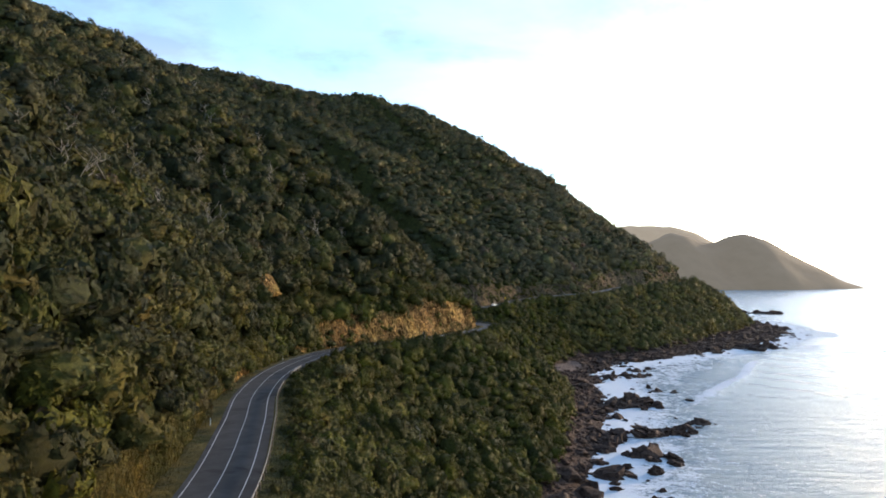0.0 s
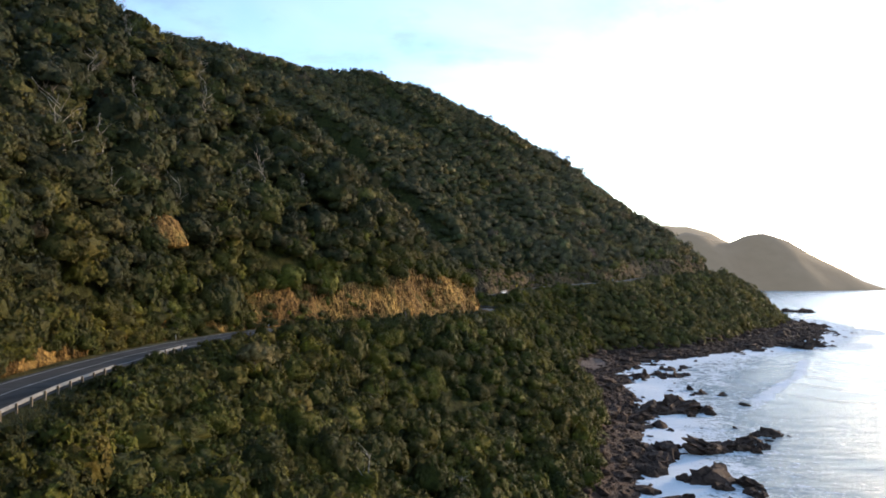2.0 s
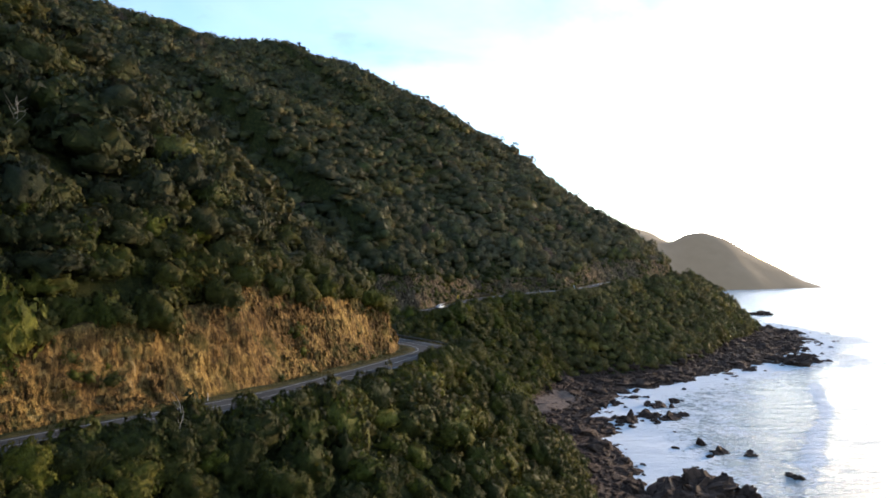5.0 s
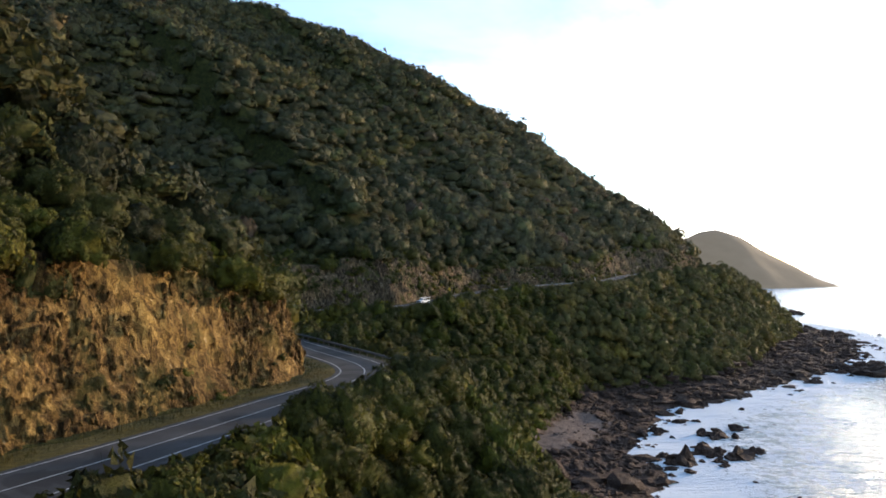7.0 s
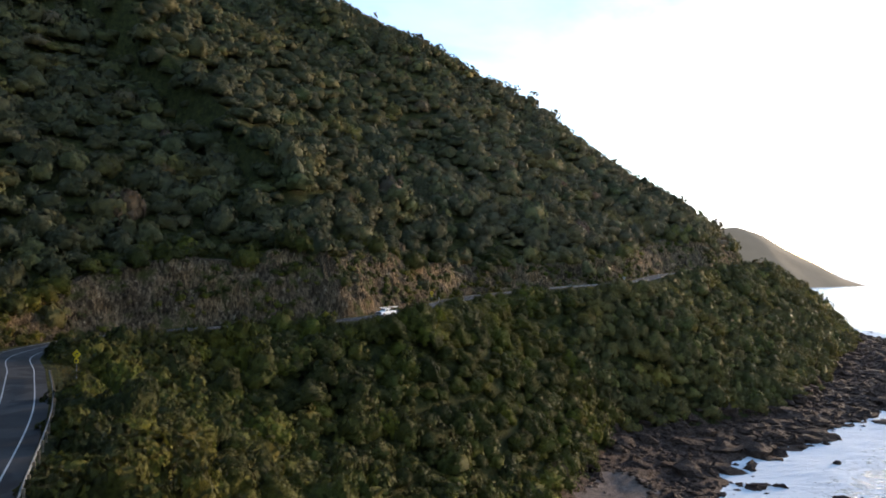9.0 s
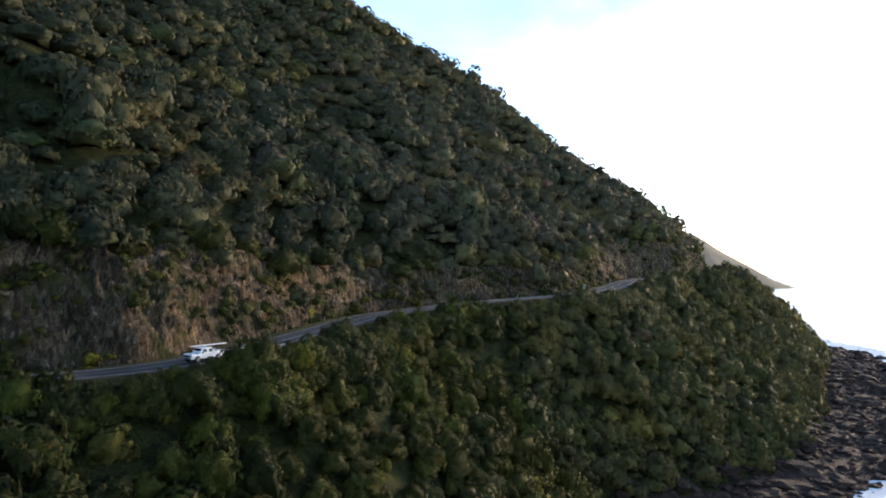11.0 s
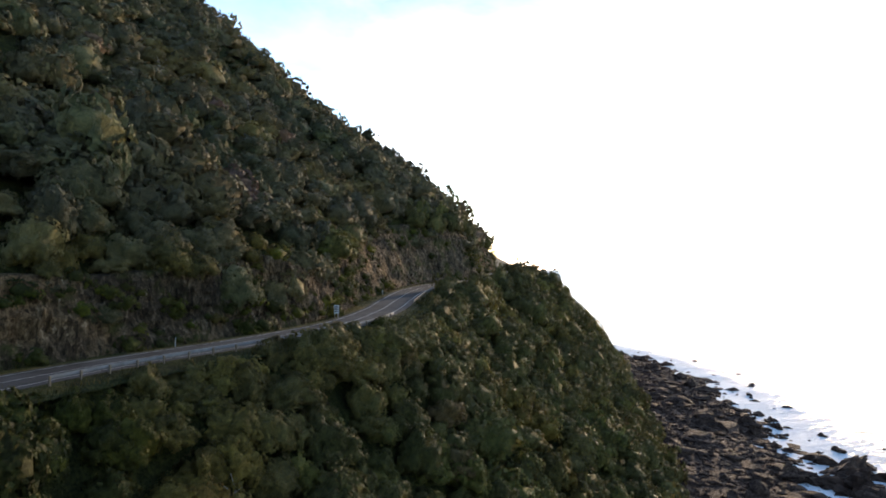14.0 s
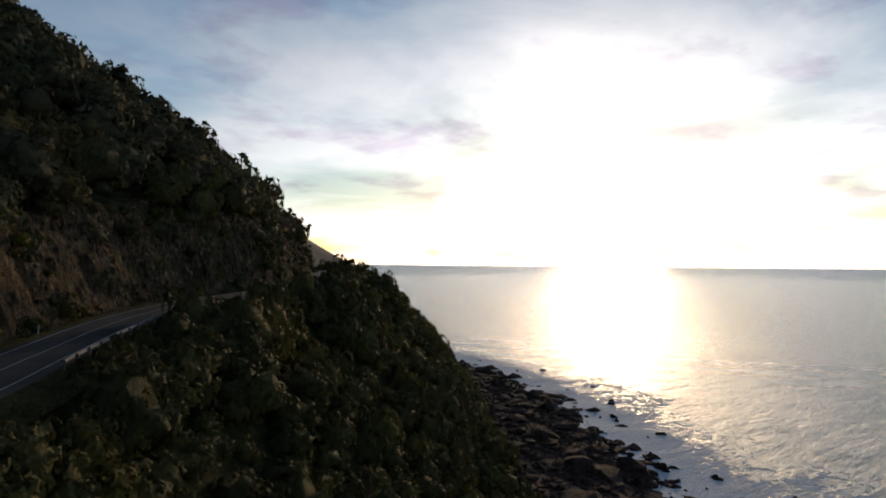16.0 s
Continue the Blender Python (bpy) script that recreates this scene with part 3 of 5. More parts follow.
# ---- rock cuttings beside the road ----
def build_cutting(name, lo, hi, mat, label, seed):
    k = np.arange(lo, hi, 0.45)
    rng = np.random.RandomState(seed)
    px, py, pz = (np.interp(k, step_of, road[:, q]) for q in range(3))
    sx, sy = np.interp(k, step_of, side[:, 0]), np.interp(k, step_of, side[:, 1])
    ch = np.interp(k, step_of, cut_h)
    cols = 42
    rows = []
    for u in np.linspace(-0.06, 1.16, cols):
        h = ch * u
        q = np.column_stack((k + 2.2 * u, np.full(len(k), u * 14.0)))
        crag = value_noise(q * (1, 0.5), 14, seed, 2) * 0.9 - np.abs(value_noise(q * (1, 0.22), 3.0, seed + 9, 3)) * 0.5
        crag += value_noise(q * (1, 0.5), 1.6, seed + 20, 3) * 0.36
        crag += np.floor(2.2 * value_noise(q * (0.8, 1.1), 4.5, seed + 30, 2)) * 0.28
        crag += rng.uniform(-0.16, 0.16, len(k)) - 0.3 * (value_noise(q * (1, 0.25), 2.3, seed + 40, 2) > 0.62)
        crag *= np.clip(u * 4 + 0.25, 0, 1)
        d = np.interp(k, step_of, CUT_D) + CUT_LEAN * h - crag
        if u > 1:
            d = d + (u - 1) * 26
            h = ch + (h - ch) * 0.2
        rows.append(np.column_stack((px - sx * d, py - sy * d, pz + h - 0.2)))
    me = mesh_of(name, np.stack(rows, 1).reshape(-1, 3), grid_faces(len(k), cols), False, (mat,))
    tagged(new(name, me), label, "rock face", kind="structure")
    return k, np.stack(rows, 1)


BANK_K, BANK_V = build_cutting("roadside_bank", int(np.argmin(abs(road[:, 1] - 30))), int(np.argmin(abs(road[:, 1] - 133))), M_BANK, "rough bank of yellow-green grass above the road", 251)
OCHRE_K, OCHRE_V = build_cutting("rock_cutting", int(np.argmin(abs(road[:, 1] - 132))), apex + 42, M_CUT_OCHRE, "craggy ochre rock cutting beside the road", 201)
GREY_K, GREY_V = build_cutting("rock_cutting", gully + 5, apex + 585, M_CUT_GREY, "craggy grey-brown rock cutting with scrub in its clefts", 301)
# ---- vegetation ----
def ico(sub):
    bm = bmesh.new()
    bmesh.ops.create_icosphere(bm, subdivisions=sub, radius=1)
    v = np.array([q.co for q in bm.verts])
    f = np.array([[q.index for q in p.verts] for p in bm.faces])
    bm.free()
    return v, f


ICO0, ICO1, ICO2, ICO3 = ico(1), ico(2), ico(3), ico(4)


def crown_template(rng, puffs, base, sprays, spray, squash=0.85):
    """A crown about one unit in radius: one skin swelling into rounded leafy puffs, with loose sprays. Verts, tris,
    smooth flags, leaf directions, painted hollow shade (0 full, 1 none).
    """
    mid = np.array((0, 0, 0.1))
    up = np.array((0, 0, 1.0))
    boss = rng.randn(3, 3) * (1, 1, 0.4) + (0, 0, 0.35)
    boss /= np.linalg.norm(boss, axis=1)[:, None]
    bv, bf = base
    mean_r = 0.78 * math.sqrt(2.4 / puffs)
    spots = []
    for k in range(puffs):
        z = min(1.0, max(-0.4, 1 - 1.28 * (k + 0.5) / puffs + rng.uniform(-0.07, 0.07)))
        a = 2.39996 * k + rng.uniform(-0.4, 0.4)
        h = math.sqrt(max(0.0, 1 - z * z))
        d = np.array((h * math.cos(a), h * math.sin(a), z))
        swell = 0.88 + 0.26 * max(0.0, float((boss @ d).max()) - 0.55) / 0.45 + 0.08 * rng.randn()
        r = mean_r * float(np.clip(rng.lognormal(0.05, 0.28), 0.6, 1.6))
        spots.append((d * (0.98 - 0.62 * mean_r) * swell, d, r))
    # the skin follows the outermost puff in each direction
    reach = np.full(len(bv), 0.5)
    for c, d, r in spots:
        q = bv @ c
        disc = q * q - c @ c + r * r
        reach = np.maximum(reach, np.where(disc > 0, q + np.sqrt(np.maximum(disc, 0)), 0))
    skin = bv * (reach * (0.9 + 0.03 * rng.randn(len(bv))))[:, None]
    keep = bf[bv[bf].mean(1)[:, 2] > -0.5]
    used = np.unique(keep)
    remap = np.zeros(len(bv), int)
    remap[used] = np.arange(len(used))
    tri = skin[keep]
    fn = np.cross(tri[:, 1] - tri[:, 0], tri[:, 2] - tri[:, 0])
    vn = np.zeros_like(skin)
    for k in range(3):
        np.add.at(vn, keep[:, k], fn)
    vn /= np.maximum(np.linalg.norm(vn, axis=1), 1e-9)[:, None]
    V, F, N, n = [mid + skin[used] * (1, 1, squash)], [remap[keep]], [(vn + 0.35 * bv + 0.08 * up)[used]], len(used)
    # 0 in deep hollows, 1 on the puffs: drives the painted shade
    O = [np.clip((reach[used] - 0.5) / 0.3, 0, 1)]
    weight = np.array([q[2] ** 2 for q in spots])
    pick = rng.choice(puffs, sprays, p=weight / weight.sum())
    for k in pick:
        c, d, r = spots[k]
        e = rng.randn(3) * 0.62 + d
        e /= np.linalg.norm(e)
        p = mid + (c + e * r * rng.uniform(0.9, 1.16)) * (1, 1, squash)
        nrm = e + rng.randn(3) * 0.42
        nrm /= np.linalg.norm(nrm)
        t = np.cross(nrm, rng.randn(3))
        t /= np.linalg.norm(t)
        b = np.cross(nrm, t)
        q = spray * rng.uniform(0.6, 1.35)
        V.append(np.array((p - t * q * 0.6 - b * q * 0.5, p + t * q * 0.6 - b * q * 0.5, p + b * q * 0.95)))
        F.append(np.array([[n, n + 1, n + 2]]))
        lean = e * 0.8 + d * 0.35 + up * 0.08 + rng.randn(3) * 0.2
        N.append(np.array((lean, lean, lean)))
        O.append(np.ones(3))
        n += 3
    N = np.vstack(N)
    F = np.vstack(F)
    return np.vstack(V), F, np.ones(len(F), bool), N / np.linalg.norm(N, axis=1)[:, None], np.concatenate(O)


def leaf_data(me, normals, tint, unshaded):
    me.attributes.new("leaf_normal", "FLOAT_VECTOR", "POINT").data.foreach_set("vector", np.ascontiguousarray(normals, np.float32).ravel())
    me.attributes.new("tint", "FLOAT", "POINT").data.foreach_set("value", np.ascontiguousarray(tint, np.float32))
    me.attributes.new("unshaded", "FLOAT", "POINT").data.foreach_set("value", np.ascontiguousarray(unshaded, np.float32))


def scatter(name, templates, pos, size, tall, mat, label, category, seed):
    """Many crowns in one mesh."""
    rng = np.random.RandomState(seed)
    pick = rng.randint(len(templates), size=len(pos))
    V, F, S, N, T, O, base = [], [], [], [], [], [], 0
    for k, (tv, tf, ts, tn, unshaded) in enumerate(templates):
        idx = np.where(pick == k)[0]
        if not len(idx):
            continue
        a = rng.rand(len(idx)) * 2 * np.pi
        c, s = np.cos(a)[:, None], np.sin(a)[:, None]
        x = (tv[:, 0] * c - tv[:, 1] * s) * size[idx, None] + pos[idx, 0:1]
        y = (tv[:, 0] * s + tv[:, 1] * c) * size[idx, None] + pos[idx, 1:2]
        z = tv[:, 2] * (size * tall)[idx, None] + pos[idx, 2:3]
        V.append(np.stack((x, y, z), 2).reshape(-1, 3))
        N.append(np.stack((tn[:, 0] * c - tn[:, 1] * s, tn[:, 0] * s + tn[:, 1] * c, tn[:, 2] + 0 * c), 2).reshape(-1, 3))
        T.append(np.repeat(rng.rand(len(idx)), len(tv)))
        O.append(np.tile(unshaded, len(idx)))
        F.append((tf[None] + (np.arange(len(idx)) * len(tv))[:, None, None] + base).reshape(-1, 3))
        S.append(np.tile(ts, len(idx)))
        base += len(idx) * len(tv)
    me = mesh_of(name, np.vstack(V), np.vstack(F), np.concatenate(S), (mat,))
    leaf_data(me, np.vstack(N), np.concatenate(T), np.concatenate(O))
    return tagged(new(name, me), label, category, kind="stuff")


def spread(x0, x1, y0, y1, gap, seed):
    rng = np.random.RandomState(seed)
    gx, gy = np.arange(x0, x1, gap), np.arange(y0, y1, gap)
    X, Y = np.meshgrid(gx, gy, indexing="ij")
    return np.stack((X.ravel(), Y.ravel()), 1) + (rng.rand(X.size, 2) - 0.5) * gap * 1.1


def hang(pts, size):
    """Shift towards the downhill side, so that plants stand out from steep ground."""
    gx = (height_at(pts + (2, 0)) - height_at(pts - (2, 0))) / 4
    gy = (height_at(pts + (0, 2)) - height_at(pts - (0, 2))) / 4
    s = np.maximum(np.hypot(gx, gy), 1e-3)
    k = -0.42 * size * np.clip(s, 0, 2.2) / np.sqrt(1 + s * s) / s
    return np.column_stack((gx * k, gy * k))


def zone(pts):
    d, sg, i = nearest(road, pts)
    df, sf, _ = nearest(foot, pts)
    return d, sg, i, df, sf


def verge_top(pts):
    """How high growth may stand beside the first stretch of road, which is kept open to the sea."""
    d, sg, i = nearest(road, pts)
    top = road[i, 2] + 0.3 - 0.14 * (d - 6) + 1.6 * np.maximum(value_noise(pts, 9, 151, 2) - 0.15, 0)
    return np.where((sg > 0) & (d < 42) & (pts[:, 1] < 200), top + 0.11 * np.maximum(pts[:, 1] - 160, 0), 1e3)


rngv = np.random.RandomState(77)
SHRUB = [crown_template(rngv, 40, ICO2, 1350, 0.07) for _ in range(8)]
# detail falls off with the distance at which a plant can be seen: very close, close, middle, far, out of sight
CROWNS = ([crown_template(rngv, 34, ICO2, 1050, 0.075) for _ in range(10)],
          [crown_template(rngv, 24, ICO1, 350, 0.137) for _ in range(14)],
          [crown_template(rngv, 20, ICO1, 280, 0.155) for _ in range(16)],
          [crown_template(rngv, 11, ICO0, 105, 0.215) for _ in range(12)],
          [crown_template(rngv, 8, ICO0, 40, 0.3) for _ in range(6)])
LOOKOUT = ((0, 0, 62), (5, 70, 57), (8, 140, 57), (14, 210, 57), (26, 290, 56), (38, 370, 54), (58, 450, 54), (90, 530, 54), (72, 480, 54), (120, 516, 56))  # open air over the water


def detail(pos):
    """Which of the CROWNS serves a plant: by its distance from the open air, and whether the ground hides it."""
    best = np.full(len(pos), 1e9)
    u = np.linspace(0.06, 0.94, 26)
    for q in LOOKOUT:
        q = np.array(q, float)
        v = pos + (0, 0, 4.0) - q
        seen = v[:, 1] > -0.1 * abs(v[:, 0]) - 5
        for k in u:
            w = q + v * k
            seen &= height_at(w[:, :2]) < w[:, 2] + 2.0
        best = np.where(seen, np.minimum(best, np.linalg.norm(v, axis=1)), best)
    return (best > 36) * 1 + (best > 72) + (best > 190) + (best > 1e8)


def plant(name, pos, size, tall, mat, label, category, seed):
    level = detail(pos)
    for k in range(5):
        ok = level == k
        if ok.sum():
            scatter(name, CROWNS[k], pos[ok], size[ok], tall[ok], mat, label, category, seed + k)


STRETCH = (52, 150, 31)  # where the camera passes the slope closest: every shrub is a thing of its own


BROW = (205, 332, 27)  # above the ochre cutting, seen from close by


def plant_scrub():
    """Scrub on the slope below the road; steeper ground takes more of it for each metre of the plan."""
    rng = np.random.RandomState(8)
    layers = []
    for k in range(2):
        pts = spread(-40, 390, 20, 880, 3.5, 5 + k)
        d, sg, i, df, sf = zone(pts)
        z = height_at(pts)
        slope = np.hypot(height_at(pts + (1.5, 0)) - z, height_at(pts + (0, 1.5)) - z) / 1.5
        ok = (sg > 0) & (d > 6.2) & (sf < 0) & (df > 1.0) & (d < 130)
        ok &= rng.rand(len(pts)) < np.sqrt(1 + slope ** 2) - 0.1 - k + 0.5 * (slope > 1.2)
        ok &= ~((pts[:, 1] > STRETCH[0]) & (pts[:, 1] < STRETCH[1]) & (d < STRETCH[2]))
        layers.append(np.column_stack((pts, z, d))[ok])
    # taller growth along the seaward road edge, with gaps through which the road shows
    k = np.repeat(np.arange(40, len(road) - 200), 2)
    k = k[value_noise(np.column_stack((k * 1.0, k * 0)), 21, 135, 2) > -0.3]
    k = k[(k < apex - 14) | (k > apex + 62)]
    k = k[(road[k, 1] < 582) | (road[k, 1] > 618)]
    d = rng.uniform(6.6, 9.2, len(k))
    hedge = np.column_stack((road[k, :2] + side[k] * d[:, None], road[k, 2] - np.where(k > gully + 10, 1.7, 0.9) - 0.45 * (d - 6.4), d + 6))
    layers.append(hedge[rng.rand(len(k)) < 0.3])
    # growth hanging over the tops of the cuttings
    k = np.repeat(np.arange(40, len(road) - 200), 3)
    k = k[(k < gully - 20) | (k > gully + 8)]
    d = CUT_D[k] + 0.3 + CUT_LEAN * cut_h[k] + rng.uniform(-0.4, 6.5, len(k)) + 2.4 * (road[k, 1] < 136)
    p = road[k, :2] - side[k] * d[:, None]
    brow = np.column_stack((p, np.maximum(height_at(p), road[k, 2] + np.minimum(cut_h[k], (d - CUT_D[k]) / CUT_LEAN)) - 0.3, d * 0 + 12))
    layers.append(brow[rng.rand(len(k)) < np.where(k > gully + 40, 0.12, 0.25)])
    # low growth right behind the rail, taller before the bend
    k = np.repeat(np.arange(40, len(road) - 200), 3)
    d = rng.uniform(5.7, 10.0, len(k))
    tall_part = (k > apex - 45) & (k < apex - 4)
    open_part = (k > apex - 4) & (k < apex + 90)
    low = np.column_stack((road[k, :2] + side[k] * d[:, None], road[k, 2] - np.where(tall_part, 0.5, np.where(open_part, 1.25, np.where(k > gully + 25, 2.1, 1.1))) - 0.5 * (d - 6.0), np.where(tall_part, 12, np.where(k > gully + 25, 8, 5))))
    layers.append(low[rng.rand(len(k)) < np.where(tall_part, 0.25, np.where(open_part | (k > gully + 25), 0.3, 0.15))])
    # bushes that lean over the road edge before the rail ends
    k = np.repeat(np.arange(int(np.argmin(abs(road[:, 1] - 74))), int(np.argmin(abs(road[:, 1] - 286)))), 2)
    d = rng.uniform(5.4, 8.0, len(k))
    k, d = (q[value_noise(np.column_stack((k * 1.0, k * 0)), 17, 137, 2) > -0.35] for q in (k, d))
    edge = np.column_stack((road[k, :2] + side[k] * d[:, None], road[k, 2] - np.where(road[k, 1] < 198, 1.3, 0.75) - 0.4 * (d - 6.0), d * 0 + 7))
    layers.append(edge[rng.rand(len(k)) < np.where(road[k, 1] < 198, 0.18, 0.4)])
    # undergrowth between the single shrubs
    pts = spread(-45, 60, STRETCH[0], STRETCH[1], 4.0, 24)
    d, sg, i, df, sf = zone(pts)
    ok = (sg > 0) & (d > 6.6) & (d < STRETCH[2]) & (sf < 0)
    layers.append(np.column_stack((pts, height_at(pts) - 0.5, d))[ok])
    a = np.vstack(layers)
    size = np.clip(2.2 + 0.5 * value_noise(a[:, :2], 12, 140, 2) + 0.6 * rng.randn(len(a)), 0.9, 3.8)
    size *= np.clip(0.85 + (a[:, 3] - 7) / 16, 0.6, 1.0)
    tall = np.clip(1.2 + 0.25 * rng.randn(len(a)), 0.7, 1.9)
    pos = np.column_stack((a[:, :2], a[:, 2] - 0.2 * size))
    pos[:, :2] += hang(a[:, :2], size) * (a[:, 3:4] > 6.2)
    pos[:, 2] += np.maximum(1.5 * value_noise(a[:, :2], 8, 145, 2) + 0.2, 0) * (a[:, 3] > 8)
    clear = (np.hypot(pos[:, 0] - 1, pos[:, 1] - 385) > 8.5) & (np.hypot(pos[:, 0] + 9, pos[:, 1] - 398) > 6.5)
    # nothing grows through the first rail
    dr, sr, _ = nearest(road, pos[:, :2])
    clear &= ~((pos[:, 1] < 168) & (sr > 0) & (dr - 0.9 * size < 4.5))
    over = np.maximum(pos[:, 2] + 1.05 * size * tall - verge_top(pos[:, :2]), 0)
    pos[:, 2] -= over
    clear &= over < 1.3 * size
    # the nose end gets the dry leaves with haze in their colour
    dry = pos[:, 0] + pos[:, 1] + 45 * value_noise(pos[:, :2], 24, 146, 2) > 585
    # wind-clipped crowns on the nose: fewer and larger
    nose = dry & (pos[:, 0] + pos[:, 1] > 760)
    size, tall = np.where(nose, size * 1.05, size), np.where(nose, tall * 1.15, tall)
    clear &= ~nose | (rng.rand(len(a)) < 0.75)
    for ok, mat, label, seed in ((clear & ~dry, M_SCRUB, "dense olive-green coastal scrub on the slope below the road", 1), (clear & dry, M_SCRUB_DRY_HAZE, "dry brownish scrub on the steep nose of the headland, lightened for haze", 11)):
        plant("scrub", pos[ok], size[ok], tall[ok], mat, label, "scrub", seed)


def plant_forest():
    """Trees on the hillsides above the road; the far hill's seaward end is browner, with haze in its colour."""
    rng = np.random.RandomState(9)
    for gap, near_part in ((4.6, True), (5.4, False)):
        pts = spread(-340, 330, 0, 940, gap, 6)
        d, sg, i, df, sf = zone(pts)
        top = CUT_D[i] + 1.0 + CUT_LEAN * cut_h[i]
        ok = (sg < 0) & (d > top - 0.8) & (d < np.where(pts[:, 1] < 320, 200, 345))
        close = ((d < 60) & (pts[:, 1] < 700)) | ((pts[:, 1] < 325) & (d < 150))
        ok &= close == near_part
        ok &= (pts[:, 1] > 138) | (d > top + 2.5)
        ok &= ~((pts[:, 1] > BROW[0]) & (pts[:, 1] < BROW[1]) & (d < top + 5) & (i < apex + 25))
        ok &= np.hypot(pts[:, 0] + 48, pts[:, 1] - 193) > 6.5
        pts, d, i, top = pts[ok], d[ok], i[ok], top[ok]
        z = height_at(pts)
        size = np.clip(np.where(pts[:, 1] > 420, 3.1, 3.6) + (0 if near_part else 0.6) + 0.8 * value_noise(pts, 20, 160, 2) + 0.8 * rng.randn(len(pts)), 1.8, 6.6)
        size *= np.clip(0.75 + (d - top) / 30, 0.75, 1.0)
        tall = np.clip((1.1 if near_part else 0.95) + 0.25 * rng.randn(len(pts)), 0.65, 1.9)
        lift = np.maximum(2.4 * value_noise(pts, 13, 155, 2) + 0.3, 0) * np.clip((d - top) / 12, 0, 1)
        pos = np.column_stack((pts + hang(pts, size), z - 0.08 * size + lift))
        far = i > gully - 8 + 14 * value_noise(pts, 16, 158, 2)
        # trees towards the sea take the leaves paled for haze
        dry = pts[:, 0] + 30 * value_noise(pts, 45, 159, 2) > 55
        for ok, mat, label, seed in ((~far, M_BUSH_SHADED, "dense green bush and gum trees on the hillside above the road", 30), (far & ~dry, M_FOREST, "dark green eucalypt forest covering the far hill", 40), (far & dry, M_FOREST_HAZE, "brownish eucalypt forest on the seaward end of the far hill, paled for haze", 60)):
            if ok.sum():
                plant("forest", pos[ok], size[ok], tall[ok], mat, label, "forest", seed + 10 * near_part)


def plant_understory():
    """Lower bushes between the trees of the near hillside."""
    rng = np.random.RandomState(16)
    pts = spread(-140, 30, 50, 325, 6.0, 17)
    d, sg, i, df, sf = zone(pts)
    top = CUT_D[i] + 1.0 + CUT_LEAN * cut_h[i]
    ok = (sg < 0) & (d > top + 3) & (d < 92) & (np.hypot(pts[:, 0] + 48, pts[:, 1] - 193) > 6)
    pts = pts[ok]
    size = np.clip(2.5 + 0.5 * rng.randn(len(pts)), 1.5, 3.6)
    pos = np.column_stack((pts + hang(pts, size), height_at(pts) - 0.05 * size))
    plant("scrub", pos, size, np.ones(len(pts)), M_BUSH_SHADED, "green bushes between the trees above the road", "scrub", 70)
    # dense growth on the steep bank right above the road
    pts = spread(-75, 0, 40, 260, 2.9, 18)
    d, sg, i, df, sf = zone(pts)
    top = CUT_D[i] + 1.0 + CUT_LEAN * cut_h[i]
    ok = (sg < 0) & (d > top + 0.4) & (d < top + 13) & (i < apex - 55) & (np.hypot(pts[:, 0] + 48, pts[:, 1] - 193) > 5)
    ok &= ~((pts[:, 1] > BROW[0]) & (d < top + 5))
    pts = pts[ok]
    size = np.clip(2.2 + 0.5 * rng.randn(len(pts)), 1.2, 3.4)
    pos = np.column_stack((pts + hang(pts, size), height_at(pts) - 0.1 * size))
    plant("scrub", pos, size, np.full(len(pts), 1.15), M_BUSH_SHADED, "dense green bushes on the steep bank above the road", "scrub", 80)


def plant_bank():
    """Bushes over the low bank before the ochre cutting, with rock showing between them."""
    rng = np.random.RandomState(14)
    v = OCHRE_V[OCHRE_V[:, 5, 1] < 222]
    a, b = rng.randint(0, v.shape[0], 380), rng.randint(4, v.shape[1], 380)
    p = v[a, b]
    bare = value_noise(p[:, :2], 15, 19, 2)
    p = p[(bare < 0.30 - (p[:, 1] - 150) / 110) & ((b > 10) | (bare < -0.2))]
    size = np.clip(1.25 + 0.4 * rng.randn(len(p)), 0.5, 2.2)
    scatter("scrub", CROWNS[2], p - (0, 0, 0.4), size, np.ones(len(p)), M_SCRUB, "green bushes growing over the roadside bank", "scrub", 15)


def plant_cuttings():
    """Small shrubs in the clefts of the rock."""
    rng = np.random.RandomState(10)
    for v, count, seed in ((OCHRE_V, 120, 11), (GREY_V, 800, 12)):
        a, b = rng.randint(0, v.shape[0], count * 3), rng.randint(1, v.shape[1] - 3, count * 3)
        p = v[a, b]
        ok = value_noise(np.column_stack((a * 0.5, b * 0.6)), 9, seed, 2) > (0.25 if seed == 11 else -0.12)
        p = p[ok][:count]
        size = np.clip(0.9 + 0.4 * rng.randn(len(p)), 0.35, 2.0)
        scatter("scrub", CROWNS[3], p - (0, 0, 0.3), size, np.ones(len(p)), M_SCRUB, "small shrubs growing in the clefts of the cutting", "scrub", seed)


plant_scrub()
plant_forest()
plant_understory()
plant_bank()
plant_cuttings()


